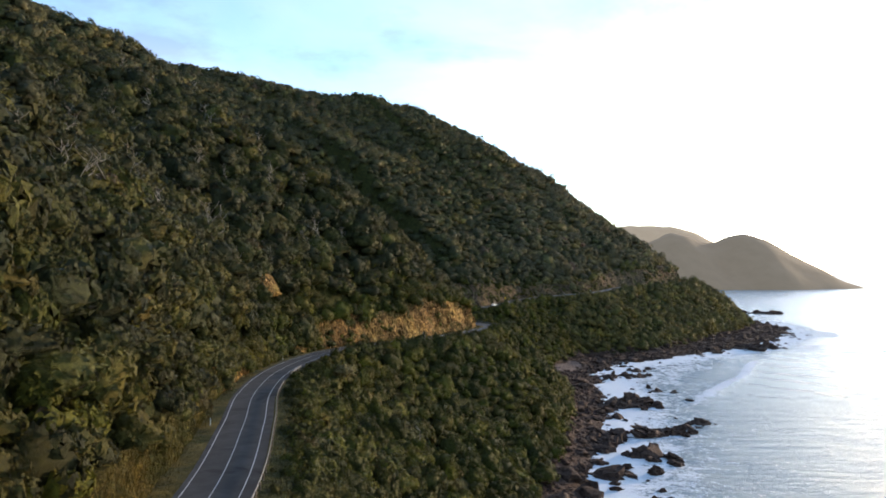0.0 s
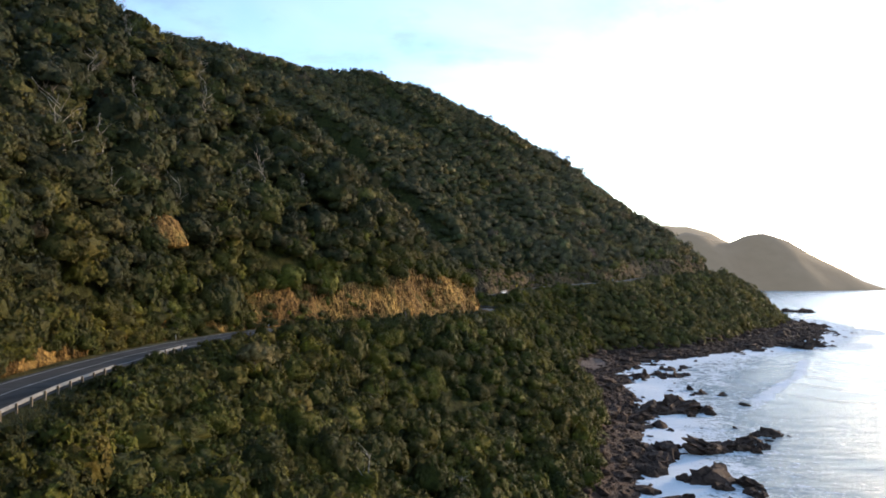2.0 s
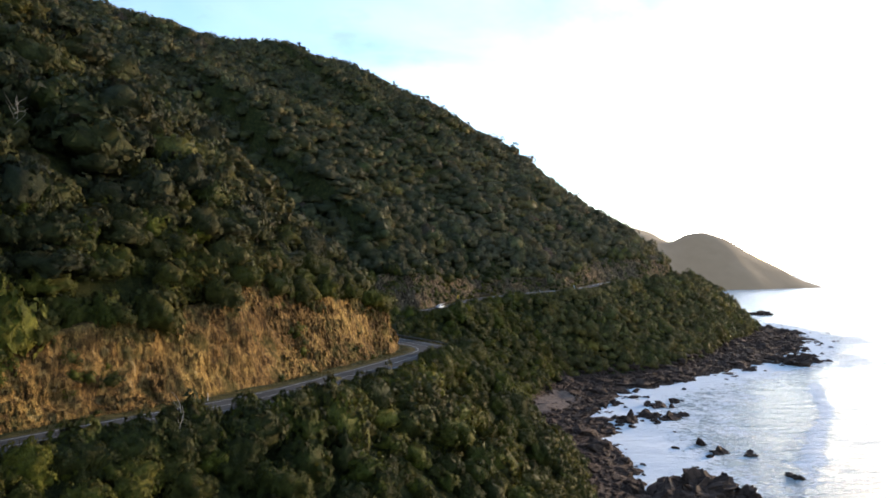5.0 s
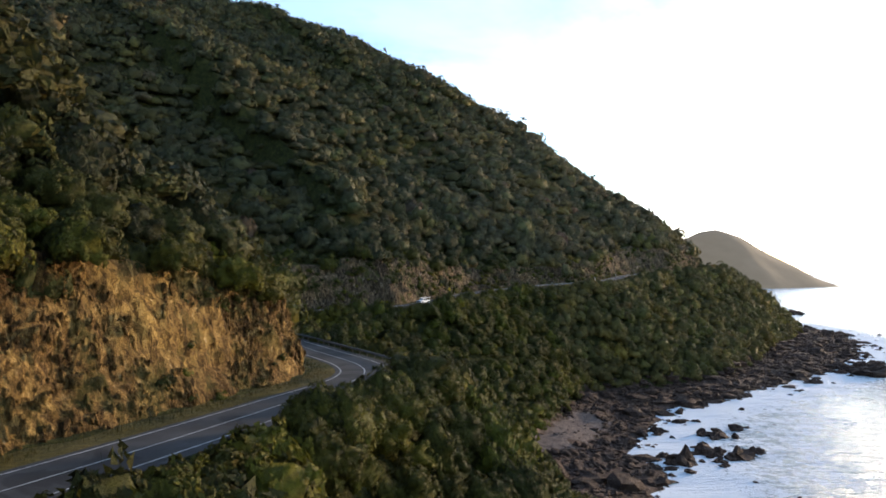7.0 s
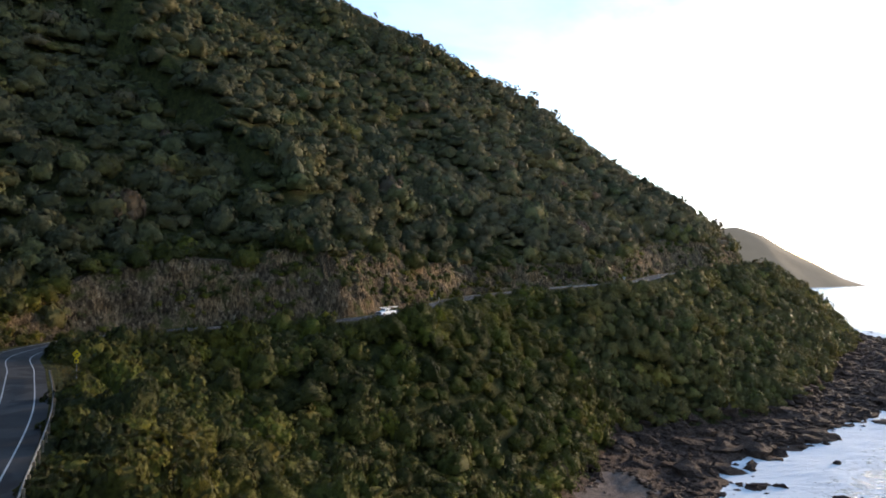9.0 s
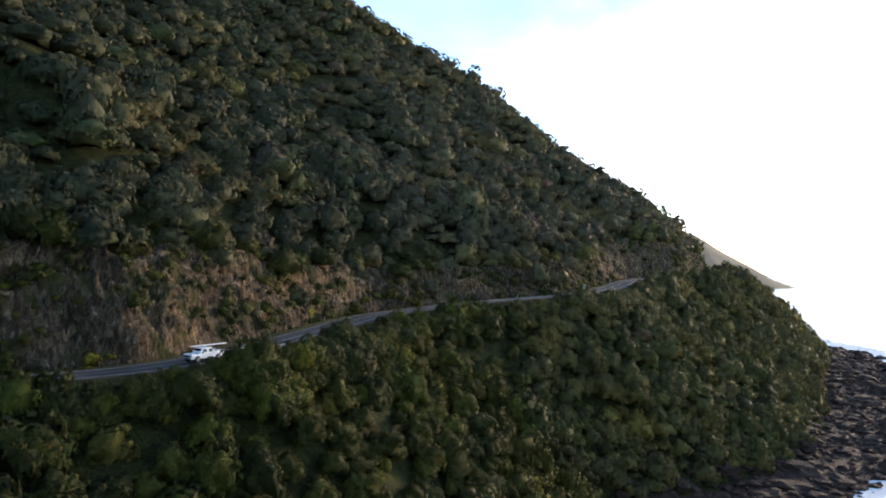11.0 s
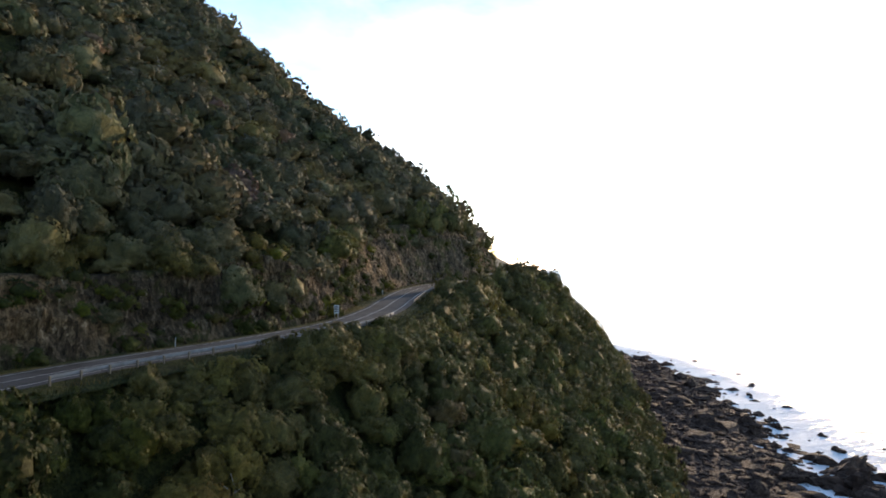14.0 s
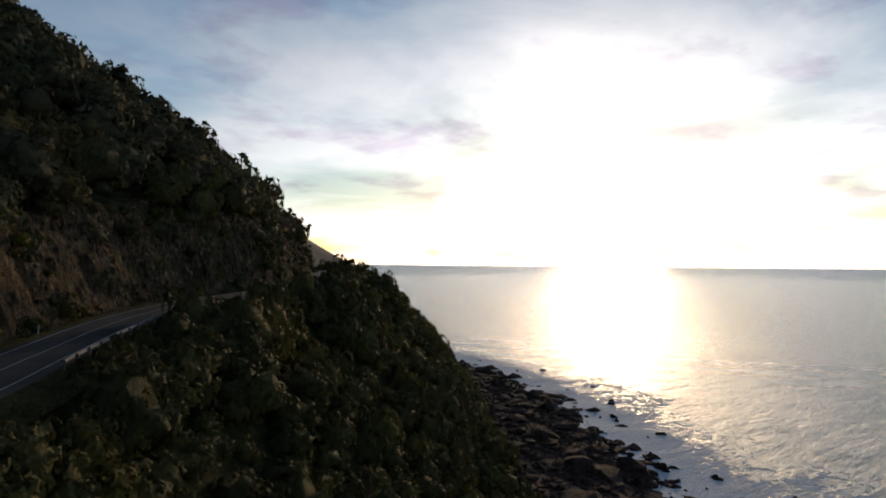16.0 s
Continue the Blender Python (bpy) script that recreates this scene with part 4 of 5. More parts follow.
# ---- distant headlands ----
def headland(name, ridge, width, mat, label):
    """A far ridge: points of (x, y, height), falling away to both sides."""
    r = smooth_line(ridge, 25.0)
    t = np.gradient(r[:, :2], axis=0)
    t /= np.linalg.norm(t, axis=1)[:, None]
    nrm = np.stack((t[:, 1], -t[:, 0]), 1)
    rows, cols = [], 25
    for u in np.linspace(-1, 1, cols):
        w = width * (0.35 + 0.65 * r[:, 2] / r[:, 2].max())
        p = r[:, :2] + nrm * (u * w)[:, None]
        h = r[:, 2] * (1 - abs(u) ** 1.15) * (1 + 0.12 * value_noise(p, 160, 171, 3) * abs(u) * 2) + 5 * value_noise(p, 45, 181, 3) * (1 - abs(u)) - 6 * abs(u)
        rows.append(np.column_stack((p, h)))
    me = mesh_of(name, np.stack(rows, 1).reshape(-1, 3), grid_faces(len(r), cols)[:, ::-1], True, (mat,))
    tagged(new(name, me), label, "headland", kind="structure")


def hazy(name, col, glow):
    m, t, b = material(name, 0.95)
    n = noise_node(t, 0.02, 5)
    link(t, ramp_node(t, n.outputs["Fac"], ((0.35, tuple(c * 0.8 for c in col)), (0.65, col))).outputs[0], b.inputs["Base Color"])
    # warm emission imitates the light that distant haze would scatter
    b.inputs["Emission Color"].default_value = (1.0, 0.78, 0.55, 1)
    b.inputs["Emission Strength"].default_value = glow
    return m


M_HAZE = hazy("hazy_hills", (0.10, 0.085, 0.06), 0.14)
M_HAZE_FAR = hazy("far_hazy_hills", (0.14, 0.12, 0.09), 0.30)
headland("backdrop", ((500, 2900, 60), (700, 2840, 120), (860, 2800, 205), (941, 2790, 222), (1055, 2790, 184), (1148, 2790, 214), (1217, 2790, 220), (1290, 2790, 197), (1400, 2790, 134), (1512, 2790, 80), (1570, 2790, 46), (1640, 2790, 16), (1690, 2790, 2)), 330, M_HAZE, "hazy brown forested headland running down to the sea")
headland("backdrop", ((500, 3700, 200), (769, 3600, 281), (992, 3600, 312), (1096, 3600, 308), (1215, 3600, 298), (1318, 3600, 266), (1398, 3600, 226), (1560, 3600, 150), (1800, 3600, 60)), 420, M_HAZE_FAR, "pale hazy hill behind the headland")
# ---- helpers for things ----
def part(name, bm, mat, parent=None, label="", smooth=False):
    """Links a bmesh as one mesh object under a thing or a part."""
    me = bpy.data.meshes.new(name)
    bm.to_mesh(me)
    bm.free()
    me.materials.append(mat)
    if smooth:
        for f in me.polygons:
            f.use_smooth = True
    ob = new(name, me)
    ob.parent = parent
    return tagged(ob, label)


def empty(name, m, label, category, group=""):
    ob = new(name)
    ob.matrix_world = m
    return tagged(ob, label, category, group)


def box(bm, c, s, bevel=0.0, top=(1, 1), shift=0.0):
    """A box with its top scaled and shifted along x, and bevelled edges."""
    r = bmesh.ops.create_cube(bm, size=1)["verts"]
    for v in r:
        k = v.co.z > 0
        v.co = Vector((c[0] + v.co.x * s[0] * (top[0] if k else 1) + (shift if k else 0), c[1] + v.co.y * s[1] * (top[1] if k else 1), c[2] + v.co.z * s[2]))
    if bevel:
        bmesh.ops.bevel(bm, geom=list({e for v in r for e in v.link_edges}), offset=bevel, segments=2, affect="EDGES", profile=0.6)
    return bm


def rod(bm, a, b, r0, r1=None, sides=8):
    """A tapered round bar from a to b."""
    a, b = Vector(a), Vector(b)
    m = Matrix.Translation((a + b) / 2) @ (b - a).to_track_quat("Z", "Y").to_matrix().to_4x4()
    bmesh.ops.create_cone(bm, cap_ends=True, segments=sides, radius1=r0, radius2=r0 if r1 is None else r1, depth=(b - a).length, matrix=m)
    return bm


def at_road(y, d, after=0):
    """Plan point, height and heading at distance d from the centre line, where the road passes y (searching from a sample on)."""
    k = after + int(np.argmin(abs(road[after:, 1] - y)))
    p = road[k, :2] + side[k] * d
    return Vector((p[0], p[1], road[k, 2])), math.degrees(math.atan2(tangent[k, 1], tangent[k, 0])), k


# ---- shrubs on the slope that the camera passes closest ----
def build_shrubs():
    kinds = []
    for q, (tv, tf, ts, tn, unshaded) in enumerate(SHRUB):
        me = mesh_of("crown", tv, tf, ts, (M_SCRUB,))
        leaf_data(me, tn, np.full(len(tv), (0.3, 0.88, 0.55, 0.1, 0.75, 0.45, 0.95, 0.65)[q]), unshaded)
        top = new("shrub")
        tagged(top, "rounded olive-green coastal shrub among dense scrub", "shrub", "shrubs below the road")
        c = new("crown", me)
        c.parent = top
        bm = bmesh.new()
        for k in range(4):
            a = 1.6 * k + tv[k, 0]
            rod(bm, (0.06 * math.cos(a), 0.06 * math.sin(a), -0.35), (0.35 * math.cos(a), 0.35 * math.sin(a), 0.5), 0.045, 0.02, 5)
        part("stem", bm, M_BARK, top, "grey-brown branching stems")
        kinds.append(top)
    rng = np.random.RandomState(21)
    pts = spread(-40, 60, STRETCH[0], STRETCH[1], 3.5, 22)
    d, sg, i, df, sf = zone(pts)
    ok = (sg > 0) & (d > 6.4) & (d < STRETCH[2]) & (sf < 0)
    low = np.column_stack((pts, d - 7))[ok]
    pts = spread(-60, 30, BROW[0], BROW[1], 4.0, 23)
    d, sg, i, df, sf = zone(pts)
    top = CUT_D[i] + 1.0 + CUT_LEAN * cut_h[i]
    ok = (sg < 0) & (d > top - 1.0) & (d < BROW[2]) & (i < apex + 25)
    high = np.column_stack((pts, d - top + 4))[ok]
    spots = np.vstack((low, high))
    z, limit = height_at(spots[:, :2]), verge_top(spots[:, :2])
    for k, (x, y, d) in enumerate(spots):
        s = float(np.clip(2.5 + 0.5 * rng.randn(), 1.4, 3.6) * np.clip(0.85 + d / 20, 0.85, 1.0))
        if k < len(low):
            s = min(s, (d + 2.6) / 0.95)
        m = pose(x, y, min(z[k] - 0.12 * s, limit[k] - 1.05 * s), rng.uniform(-9, 9), rng.uniform(-9, 9), rng.uniform(0, 360))
        ob = kinds[k] if k < len(kinds) else copy_thing(kinds[k % len(kinds)], m)
        ob.matrix_basis = m @ Matrix.Diagonal((s, s, s * rng.uniform(0.85, 1.25), 1))
        if k >= len(low):
            tagged(ob, "rounded green shrub on the brow of the cutting", "shrub", "shrubs above the cutting")


build_shrubs()


def lone_bush(x, y, z, s, tall, mat, label, seed):
    """One bush that stands out by itself: a crown on a few stems."""
    rng = np.random.RandomState(seed)
    tv, tf, ts, tn, unshaded = crown_template(rng, 60, ICO3, 4200, 0.036)
    top = empty("shrub", pose(x, y, z), label, "shrub")
    me = mesh_of("crown", tv * (s, s, s * tall), tf, ts, (mat,))
    leaf_data(me, tn, np.full(len(tv), 0.6), unshaded)
    new("crown", me).parent = top
    bm = bmesh.new()
    for k in range(5):
        a = 1.3 * k
        rod(bm, (0.1 * math.cos(a), 0.1 * math.sin(a), -0.8), (0.4 * s * math.cos(a), 0.4 * s * math.sin(a), 0.5 * s), 0.08, 0.03, 6)
    part("stem", bm, M_BARK, top, "grey-brown branching stems")


lone_bush(-23.5, 165.0, 39.4, 2.5, 0.95, M_STRAW, "pale straw-coloured dry bush at the road edge", 901)
lone_bush(121.8, 557.6, 45.7, 2.3, 1.0, M_SCRUB, "round dark green bush growing against the guard rail", 902)
lone_bush(-31.6, 152.0, 39.8, 1.7, 1.2, M_SCRUB, "dark green bush leaning over the guard rail", 903)
lone_bush(21.4, 306.2, 35.6, 2.5, 0.9, M_SCRUB, "large green bush on the bank below the bend", 904)
lone_bush(28.2, 312.5, 36.9, 3.9, 0.95, M_SCRUB, "large green bush on the slope beside the bend", 905)


def rock_outcrop(x, y, z, w, h):
    """A small bare scar of pale rock among the trees, facing the sea."""
    nx, nz = 30, 22
    v, u = [], np.linspace(-1, 1, nx)
    for a in u:
        for b in np.linspace(-0.4, 1, nz):
            q = np.array(((a * 3, b * 4),))
            edge = 1 - max(abs(a), 0.8 * abs(b)) ** 3
            out = 1.3 * edge + 0.5 * float(value_noise(q * (1, 0.35), 0.9, 911, 3)[0]) - 0.55 * b * h
            v.append((a * w / 2, -out, b * h * (1 - 0.25 * a * a)))
    ob = new("rock_outcrop", mesh_of("rock_outcrop", np.array(v), grid_faces(nx, nz)[:, ::-1], False, (M_CUT_OCHRE,)))
    bev = ob.modifiers.new("depth", "SOLIDIFY")
    bev.thickness, bev.offset = 1.6, -1
    ob.matrix_basis = pose(x, y, z, 0, 0, 62)
    tagged(ob, "bare pale ochre rock scar among the trees", "rock")


rock_outcrop(-50.4, 196.6, float(height_at(np.array(((-50.4, 196.6),)))[0]) + 1.4, 5.6, 3.8)


# ---- bare and tall trees ----
def branch_mesh(bm, start, end, r, rng, bends=3):
    p, prev = Vector(start), Vector(start)
    for k in range(1, bends + 1):
        q = Vector(start).lerp(Vector(end), k / bends) + Vector(rng.uniform(-0.12, 0.12, 3)) * (Vector(end) - Vector(start)).length * (k < bends)
        rod(bm, prev, q, r * (1 - 0.75 * (k - 1) / bends), r * (1 - 0.75 * k / bends), 6)
        prev = q
    return bm


def dead_tree(seed, height):
    rng = np.random.RandomState(seed)
    top = new("dead_tree")
    tagged(top, "bare bleached gum tree standing in the bush" if height > 7 else "small bare dead shrub among the scrub", "tree", "bare trees in the bush")
    lean = rng.uniform(-0.15, 0.15, 2)
    tip = (lean[0] * height, lean[1] * height, height)
    part("trunk", branch_mesh(bmesh.new(), (0, 0, -0.5), tip, 0.11, rng, 5), M_DEAD, top)
    for k in range(10):
        h = rng.uniform(0.3, 0.94)
        a = rng.uniform(0, 6.28)
        s = Vector(tip) * h
        e = s + Vector((math.cos(a), math.sin(a), rng.uniform(0.5, 1.3))) * height * rng.uniform(0.14, 0.3)
        part("limb", branch_mesh(bmesh.new(), s, e, 0.05, rng, 3), M_DEAD, top)
    return top


def gum_tree(seed, height):
    """A taller tree with a forked trunk and a broken, layered crown."""
    rng = np.random.RandomState(seed)
    top = new("gum_tree")
    tagged(top, "tall wind-shaped gum tree with an open crown", "tree", "gum trees on the hillside")
    part("trunk", branch_mesh(bmesh.new(), (0, 0, -0.8), (0.1 * height, 0, height * 0.75), 0.22, rng, 4), M_BARK, top)
    V, F, S, N, O, n = [], [], [], [], [], 0
    for k in range(8):
        a, r = rng.uniform(0, 6.28), rng.uniform(0.08, 0.27) * height
        c = np.array((0.08 * height + r * math.cos(a), r * math.sin(a), height * rng.uniform(0.55, 1.0)))
        part("limb", branch_mesh(bmesh.new(), (0.07 * height, 0, height * 0.5), tuple(c), 0.1, rng, 3), M_BARK, top)
        tv, tf, ts, tn, unshaded = crown_template(rng, 10, ICO1, 150, 0.18, 0.9)
        V.append(tv * height * rng.uniform(0.12, 0.21) + c - (0, 0, 0.05 * height))
        F.append(tf + n)
        S.append(ts)
        N.append(tn)
        O.append(unshaded)
        n += len(tv)
    c = new("crown", mesh_of("crown", np.vstack(V), np.vstack(F), np.concatenate(S), (M_FOREST,)))
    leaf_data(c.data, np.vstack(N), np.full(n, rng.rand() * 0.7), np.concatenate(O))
    c.parent = top
    return top


def place_trees(kinds, spots):
    rng = np.random.RandomState(33)
    z = height_at(np.array(spots, float))
    for k, (x, y) in enumerate(spots):
        src = kinds[k % len(kinds)]
        m = pose(x, y, z[k], 0, 0, rng.uniform(0, 360))
        s = rng.uniform(0.8, 1.2) * (0.72 if y > 600 else 1.0)
        ob = src if k < len(kinds) else copy_thing(src, m)
        ob.matrix_basis = m @ Matrix.Diagonal((s, s, s, 1))


place_trees([dead_tree(400 + k, 8.5 + k) for k in range(4)], [(-62, 150), (-70, 158), (-76, 172), (-58, 176), (-84, 186), (-52, 205), (-47, 232), (-44, 240), (-66, 214), (-92, 205), (-58, 118), (-72, 132), (-40, 262), (-36, 268), (-101, 232), (118, 640), (96, 632), (60, 610)])
rngt = np.random.RandomState(34)
place_trees([dead_tree(420 + k, 8.0 + 0.8 * k) for k in range(5)], [(float(x), float(y)) for x, y in zip(rngt.uniform(-118, -50, 34), rngt.uniform(95, 290, 34))])
place_trees([dead_tree(410 + k, 4.0 + k) for k in range(3)], [(-12, 209), (-25, 247), (-8, 232), (95, 525), (6, 175), (-6, 150)])
place_trees([gum_tree(500 + k, 7.0 + k) for k in range(4)], [(-150, 330), (-128, 322), (-110, 318), (-92, 318), (-78, 316), (-170, 345), (20, 790), (66, 792), (128, 780), (168, 766), (-60, 790), (-120, 770), (-58, 96), (-66, 108), (-74, 122), (-86, 140), (-96, 152), (-80, 164), (-94, 178), (-70, 190), (-104, 196), (-88, 216), (-60, 226), (-74, 238), (-96, 250), (-56, 256), (-112, 262), (-64, 272), (-48, 136), (-52, 160), (-60, 204), (-46, 288), (-62, 300), (-84, 296), (150, 700), (176, 716), (196, 722), (214, 738), (126, 690), (96, 700), (60, 690)])


# ---- boulders and loose rock on the shore ----
def boulder(seed, flat, sub=2):
    bm = bmesh.new()
    bmesh.ops.create_icosphere(bm, subdivisions=sub, radius=1)
    rng = np.random.RandomState(seed)
    off = Vector(rng.uniform(0, 50, 3))
    cuts = [(Vector(rng.randn(3)).normalized(), rng.uniform(0.42, 0.8)) for _ in range(18)]
    for v in bm.verts:
        p = v.co.copy()
        for c, lim in cuts:
            e = p.dot(c) - lim
            if e > 0:
                p -= c * e * 0.95
        p *= 0.72 + 0.55 * noise.noise(p * 1.9 + off) + 0.5 * (1 - abs(noise.noise(p * 3.1 + off))) ** 3 + 0.3 * abs(noise.noise(p * 6 + off)) + 0.18 * noise.noise(p * 12 + off)
        v.co = Vector((p.x, p.y, p.z * flat))
    return bm


def build_boulders():
    kinds = []
    for k in range(12):
        ob = part("boulder", boulder(600 + k, 0.85, 4 if k < 5 else 3), M_SHORE)
        tagged(ob, "dark wet boulder standing in the surf", "boulder", "boulders along the shore")
        kinds.append(ob)
    main = ((89, 334, 9), (78, 330, 8), (64, 266, 8.5), (80, 272, 7), (88, 276, 5), (71, 243, 6), (50, 219, 6.5), (97, 285, 4.2), (106, 292, 3.8), (65, 221, 3), (75, 231, 2.4), (112, 371, 2.8), (119, 367, 2.1), (116, 423, 4.6), (110, 426, 3.5),
            (256, 574, 8), (120, 341, 1.8), (58, 228, 2), (110, 381, 2.2), (119, 343, 2.4), (100, 417, 5), (123, 480, 2.3), (117, 465, 3.5), (121, 444, 4.8), (131, 452, 2.5), (110, 431, 2), (267, 584, 7), (270, 574, 5), (296, 628, 2.6), (308, 645, 3), (478, 1062, 13), (492, 1050, 11), (505, 1056, 9), (249, 563, 7))
    rng = np.random.RandomState(44)
    spots = [(x, y, r) for x, y, r in main]
    for k in rng.choice(len(shore) - 60, 120, replace=False):
        t = shore[k + 1] - shore[k]
        o = np.array((t[1], -t[0])) / np.linalg.norm(t)
        p = shore[k] + o * (rng.uniform(-6, 14) + 22 * rng.rand() ** 3)
        spots.append((p[0], p[1], float(np.clip(rng.lognormal(0.1, 0.55), 0.45, 3.4))))
    for x, y, r in main:
        if r > 3.4:
            for _ in range(6):
                t = rng.uniform(0, 6.283)
                spots.append((x + r * rng.uniform(0.7, 1.9) * math.cos(t), y + r * rng.uniform(0.5, 1.3) * math.sin(t), r * rng.uniform(0.14, 0.5)))
    for k, (x, y, r) in enumerate(spots):
        m = pose(x, y, -0.1 * r, rng.uniform(-12, 12), rng.uniform(-12, 12), rng.uniform(0, 360))
        ob = kinds[k] if k < len(kinds) else copy_thing(kinds[k % 5 if r > 5.5 else 5 + k % 7], m)
        s = r * 1.3
        ob.matrix_basis = m @ Matrix.Diagonal((s * rng.uniform(0.85, 1.25), s * rng.uniform(0.75, 1.0), s * rng.uniform(0.55, 0.95), 1))


build_boulders()


def build_shore_rock():
    """Ledges and loose rock between the foot of the slope and the water."""
    rng = np.random.RandomState(45)
    T = [[], []]
    for k in range(16):
        bv, bf = ICO1 if k < 8 else ICO0
        v = bv * (1 + 0.2 * rng.randn(len(bv), 1)) * (1.2, 0.85, 0.7)
        T[k // 8].append((v, bf, np.zeros(len(bf), bool), bv, np.ones(len(bv))))
    pts = spread(0, 400, 100, 880, 3.7, 46)
    df, sf, _ = nearest(foot, pts)
    ds, ss, _ = nearest(shore, pts)
    ok = ((sf > 0) | (df < 3)) & ((ss < 0) | (ds < 7)) & (rng.rand(len(pts)) < 0.35 + 0.5 * (value_noise(pts, 15, 48, 2) > 0) + 0.5 * (pts[:, 1] > 500))
    beach = np.exp(-((pts[:, 0] - 72) / 19) ** 2 - ((pts[:, 1] - 440 - 1.3 * (pts[:, 0] - 72)) / 15) ** 2)
    ok &= rng.rand(len(pts)) > 1.8 * beach
    pts = pts[ok]
    z = height_at(pts)
    size = np.clip(rng.lognormal(0.15, 0.6, len(pts)), 0.45, 4.0) * np.where(pts[:, 1] > 490, 1.2, 1.0)
    tall = rng.uniform(0.5, 1.2, len(pts)) * np.where(pts[:, 1] > 490, 0.8, 1.0)
    for ok, kinds in ((size > 1.15, T[0]), (size <= 1.15, T[1])):
        scatter("shore_rock", kinds, np.column_stack((pts, z))[ok], size[ok], tall[ok], M_SHORE, "dark jagged ledges and loose rock along the water", "rocks", 47)


build_shore_rock()


def build_rubble():
    """Cobbles and broken stone over the platform and the gravel beach."""
    rng = np.random.RandomState(51)
    T = []
    for k in range(8):
        bv, bf = ICO0
        T.append((bv * (1 + 0.25 * rng.randn(len(bv), 1)) * (1.1, 0.9, 0.75), bf, np.zeros(len(bf), bool), bv, np.ones(len(bv))))
    pts = spread(0, 400, 150, 760, 1.7, 52)
    df, sf, _ = nearest(foot, pts)
    ds, ss, _ = nearest(shore, pts)
    ok = ((sf > 0) | (df < 2)) & ((ss < 0) | (ds < 5)) & (rng.rand(len(pts)) < np.where(pts[:, 1] < 520, 0.85, 0.75))
    pts = pts[ok]
    size = np.clip(rng.lognormal(-0.75, 0.5, len(pts)), 0.18, 1.4)
    sand = np.exp(-((pts[:, 0] - 72) / 19) ** 2 - ((pts[:, 1] - 440 - 1.3 * (pts[:, 0] - 72)) / 15) ** 2) + 0.2 * value_noise(pts, 7, 54, 2) > 0.45
    for ok, mat, label in ((~sand, M_SHORE, "brown cobbles and broken stone above the water"), (sand, M_BEACH, "small pinkish-grey cobbles on the gravel beach")):
        k = size[ok] * (0.45 if mat is M_BEACH else 1.0)
        scatter("shore_rubble", T, np.column_stack((pts, height_at(pts)))[ok], k, rng.uniform(0.7, 1.2, len(k)), mat, label, "rocks", 53)


build_rubble()


def build_fragments():
    """Broken blocks standing out of the cutting faces."""
    rng = np.random.RandomState(48)
    T = []
    for k in range(8):
        bv, bf = ICO0
        T.append((bv * (1 + 0.3 * rng.randn(len(bv), 1)) * (0.8, 0.8, 1.25), bf, np.zeros(len(bf), bool), bv, np.ones(len(bv))))
    for v, n, mat, label in ((OCHRE_V, 5200, M_CUT_OCHRE, "broken ochre rock standing out of the cutting"), (GREY_V, 2300, M_CUT_GREY, "broken grey-brown rock standing out of the cutting")):
        a, b = rng.randint(0, v.shape[0], n * 2), rng.randint(0, v.shape[1] - 5, n * 2)
        p = v[a, b]
        p = p[value_noise(np.column_stack((a * 0.45, b * 0.4)), 7, 49, 2) > -0.1][:n]
        size = np.clip(rng.lognormal(-1.45, 0.4, len(p)), 0.1, 0.55)
        scatter("rock_fragments", T, p, size, rng.uniform(0.8, 1.5, len(p)), mat, label, "rocks", 60)


build_fragments()


# ---- grass along the road ----
def build_grass():
    rng = np.random.RandomState(50)
    n = 64000
    k = rng.randint(50, len(road) - 120, n)
    d = np.where(rng.rand(n) < 0.7, rng.uniform(-7.0, -4.1, n), rng.uniform(5.2, 8.0, n))
    p = road[k, :2] + side[k] * d[:, None] + rng.uniform(-0.5, 0.5, (n, 2))
    z = road[k, 2] - 0.15 - 0.1 * (abs(d) - 4)
    h = rng.uniform(0.25, 0.85, n) * np.where(d < 0, np.clip((abs(d) - 3.6) / 2, 0.25, 1), 1)
    a = rng.rand(n) * 6.283
    w = rng.uniform(0.02, 0.06, n)
    c, s = np.cos(a), np.sin(a)
    lean = rng.uniform(-0.3, 0.3, (n, 2))
    # tufts on the rough bank
    m = 16000
    bank = BANK_V[rng.randint(0, BANK_V.shape[0], m), rng.randint(2, BANK_V.shape[1] - 6, m)]
    p[:m], z[:m], h[:m] = bank[:, :2], bank[:, 2] - 0.05, rng.uniform(0.3, 0.8, m)
    v0 = np.column_stack((p[:, 0] - c * w, p[:, 1] - s * w, z))
    v1 = np.column_stack((p[:, 0] + c * w, p[:, 1] + s * w, z))
    v2 = np.column_stack((p[:, 0] + lean[:, 0] * h, p[:, 1] + lean[:, 1] * h, z + h))
    v = np.stack((v0, v1, v2), 1).reshape(-1, 3)
    me = mesh_of("grass", v, np.arange(n * 3).reshape(-1, 3), False, (M_GRASS,))
    tagged(new("grass", me), "dry golden grass tufts along the road edge", "grass", kind="stuff")


build_grass()


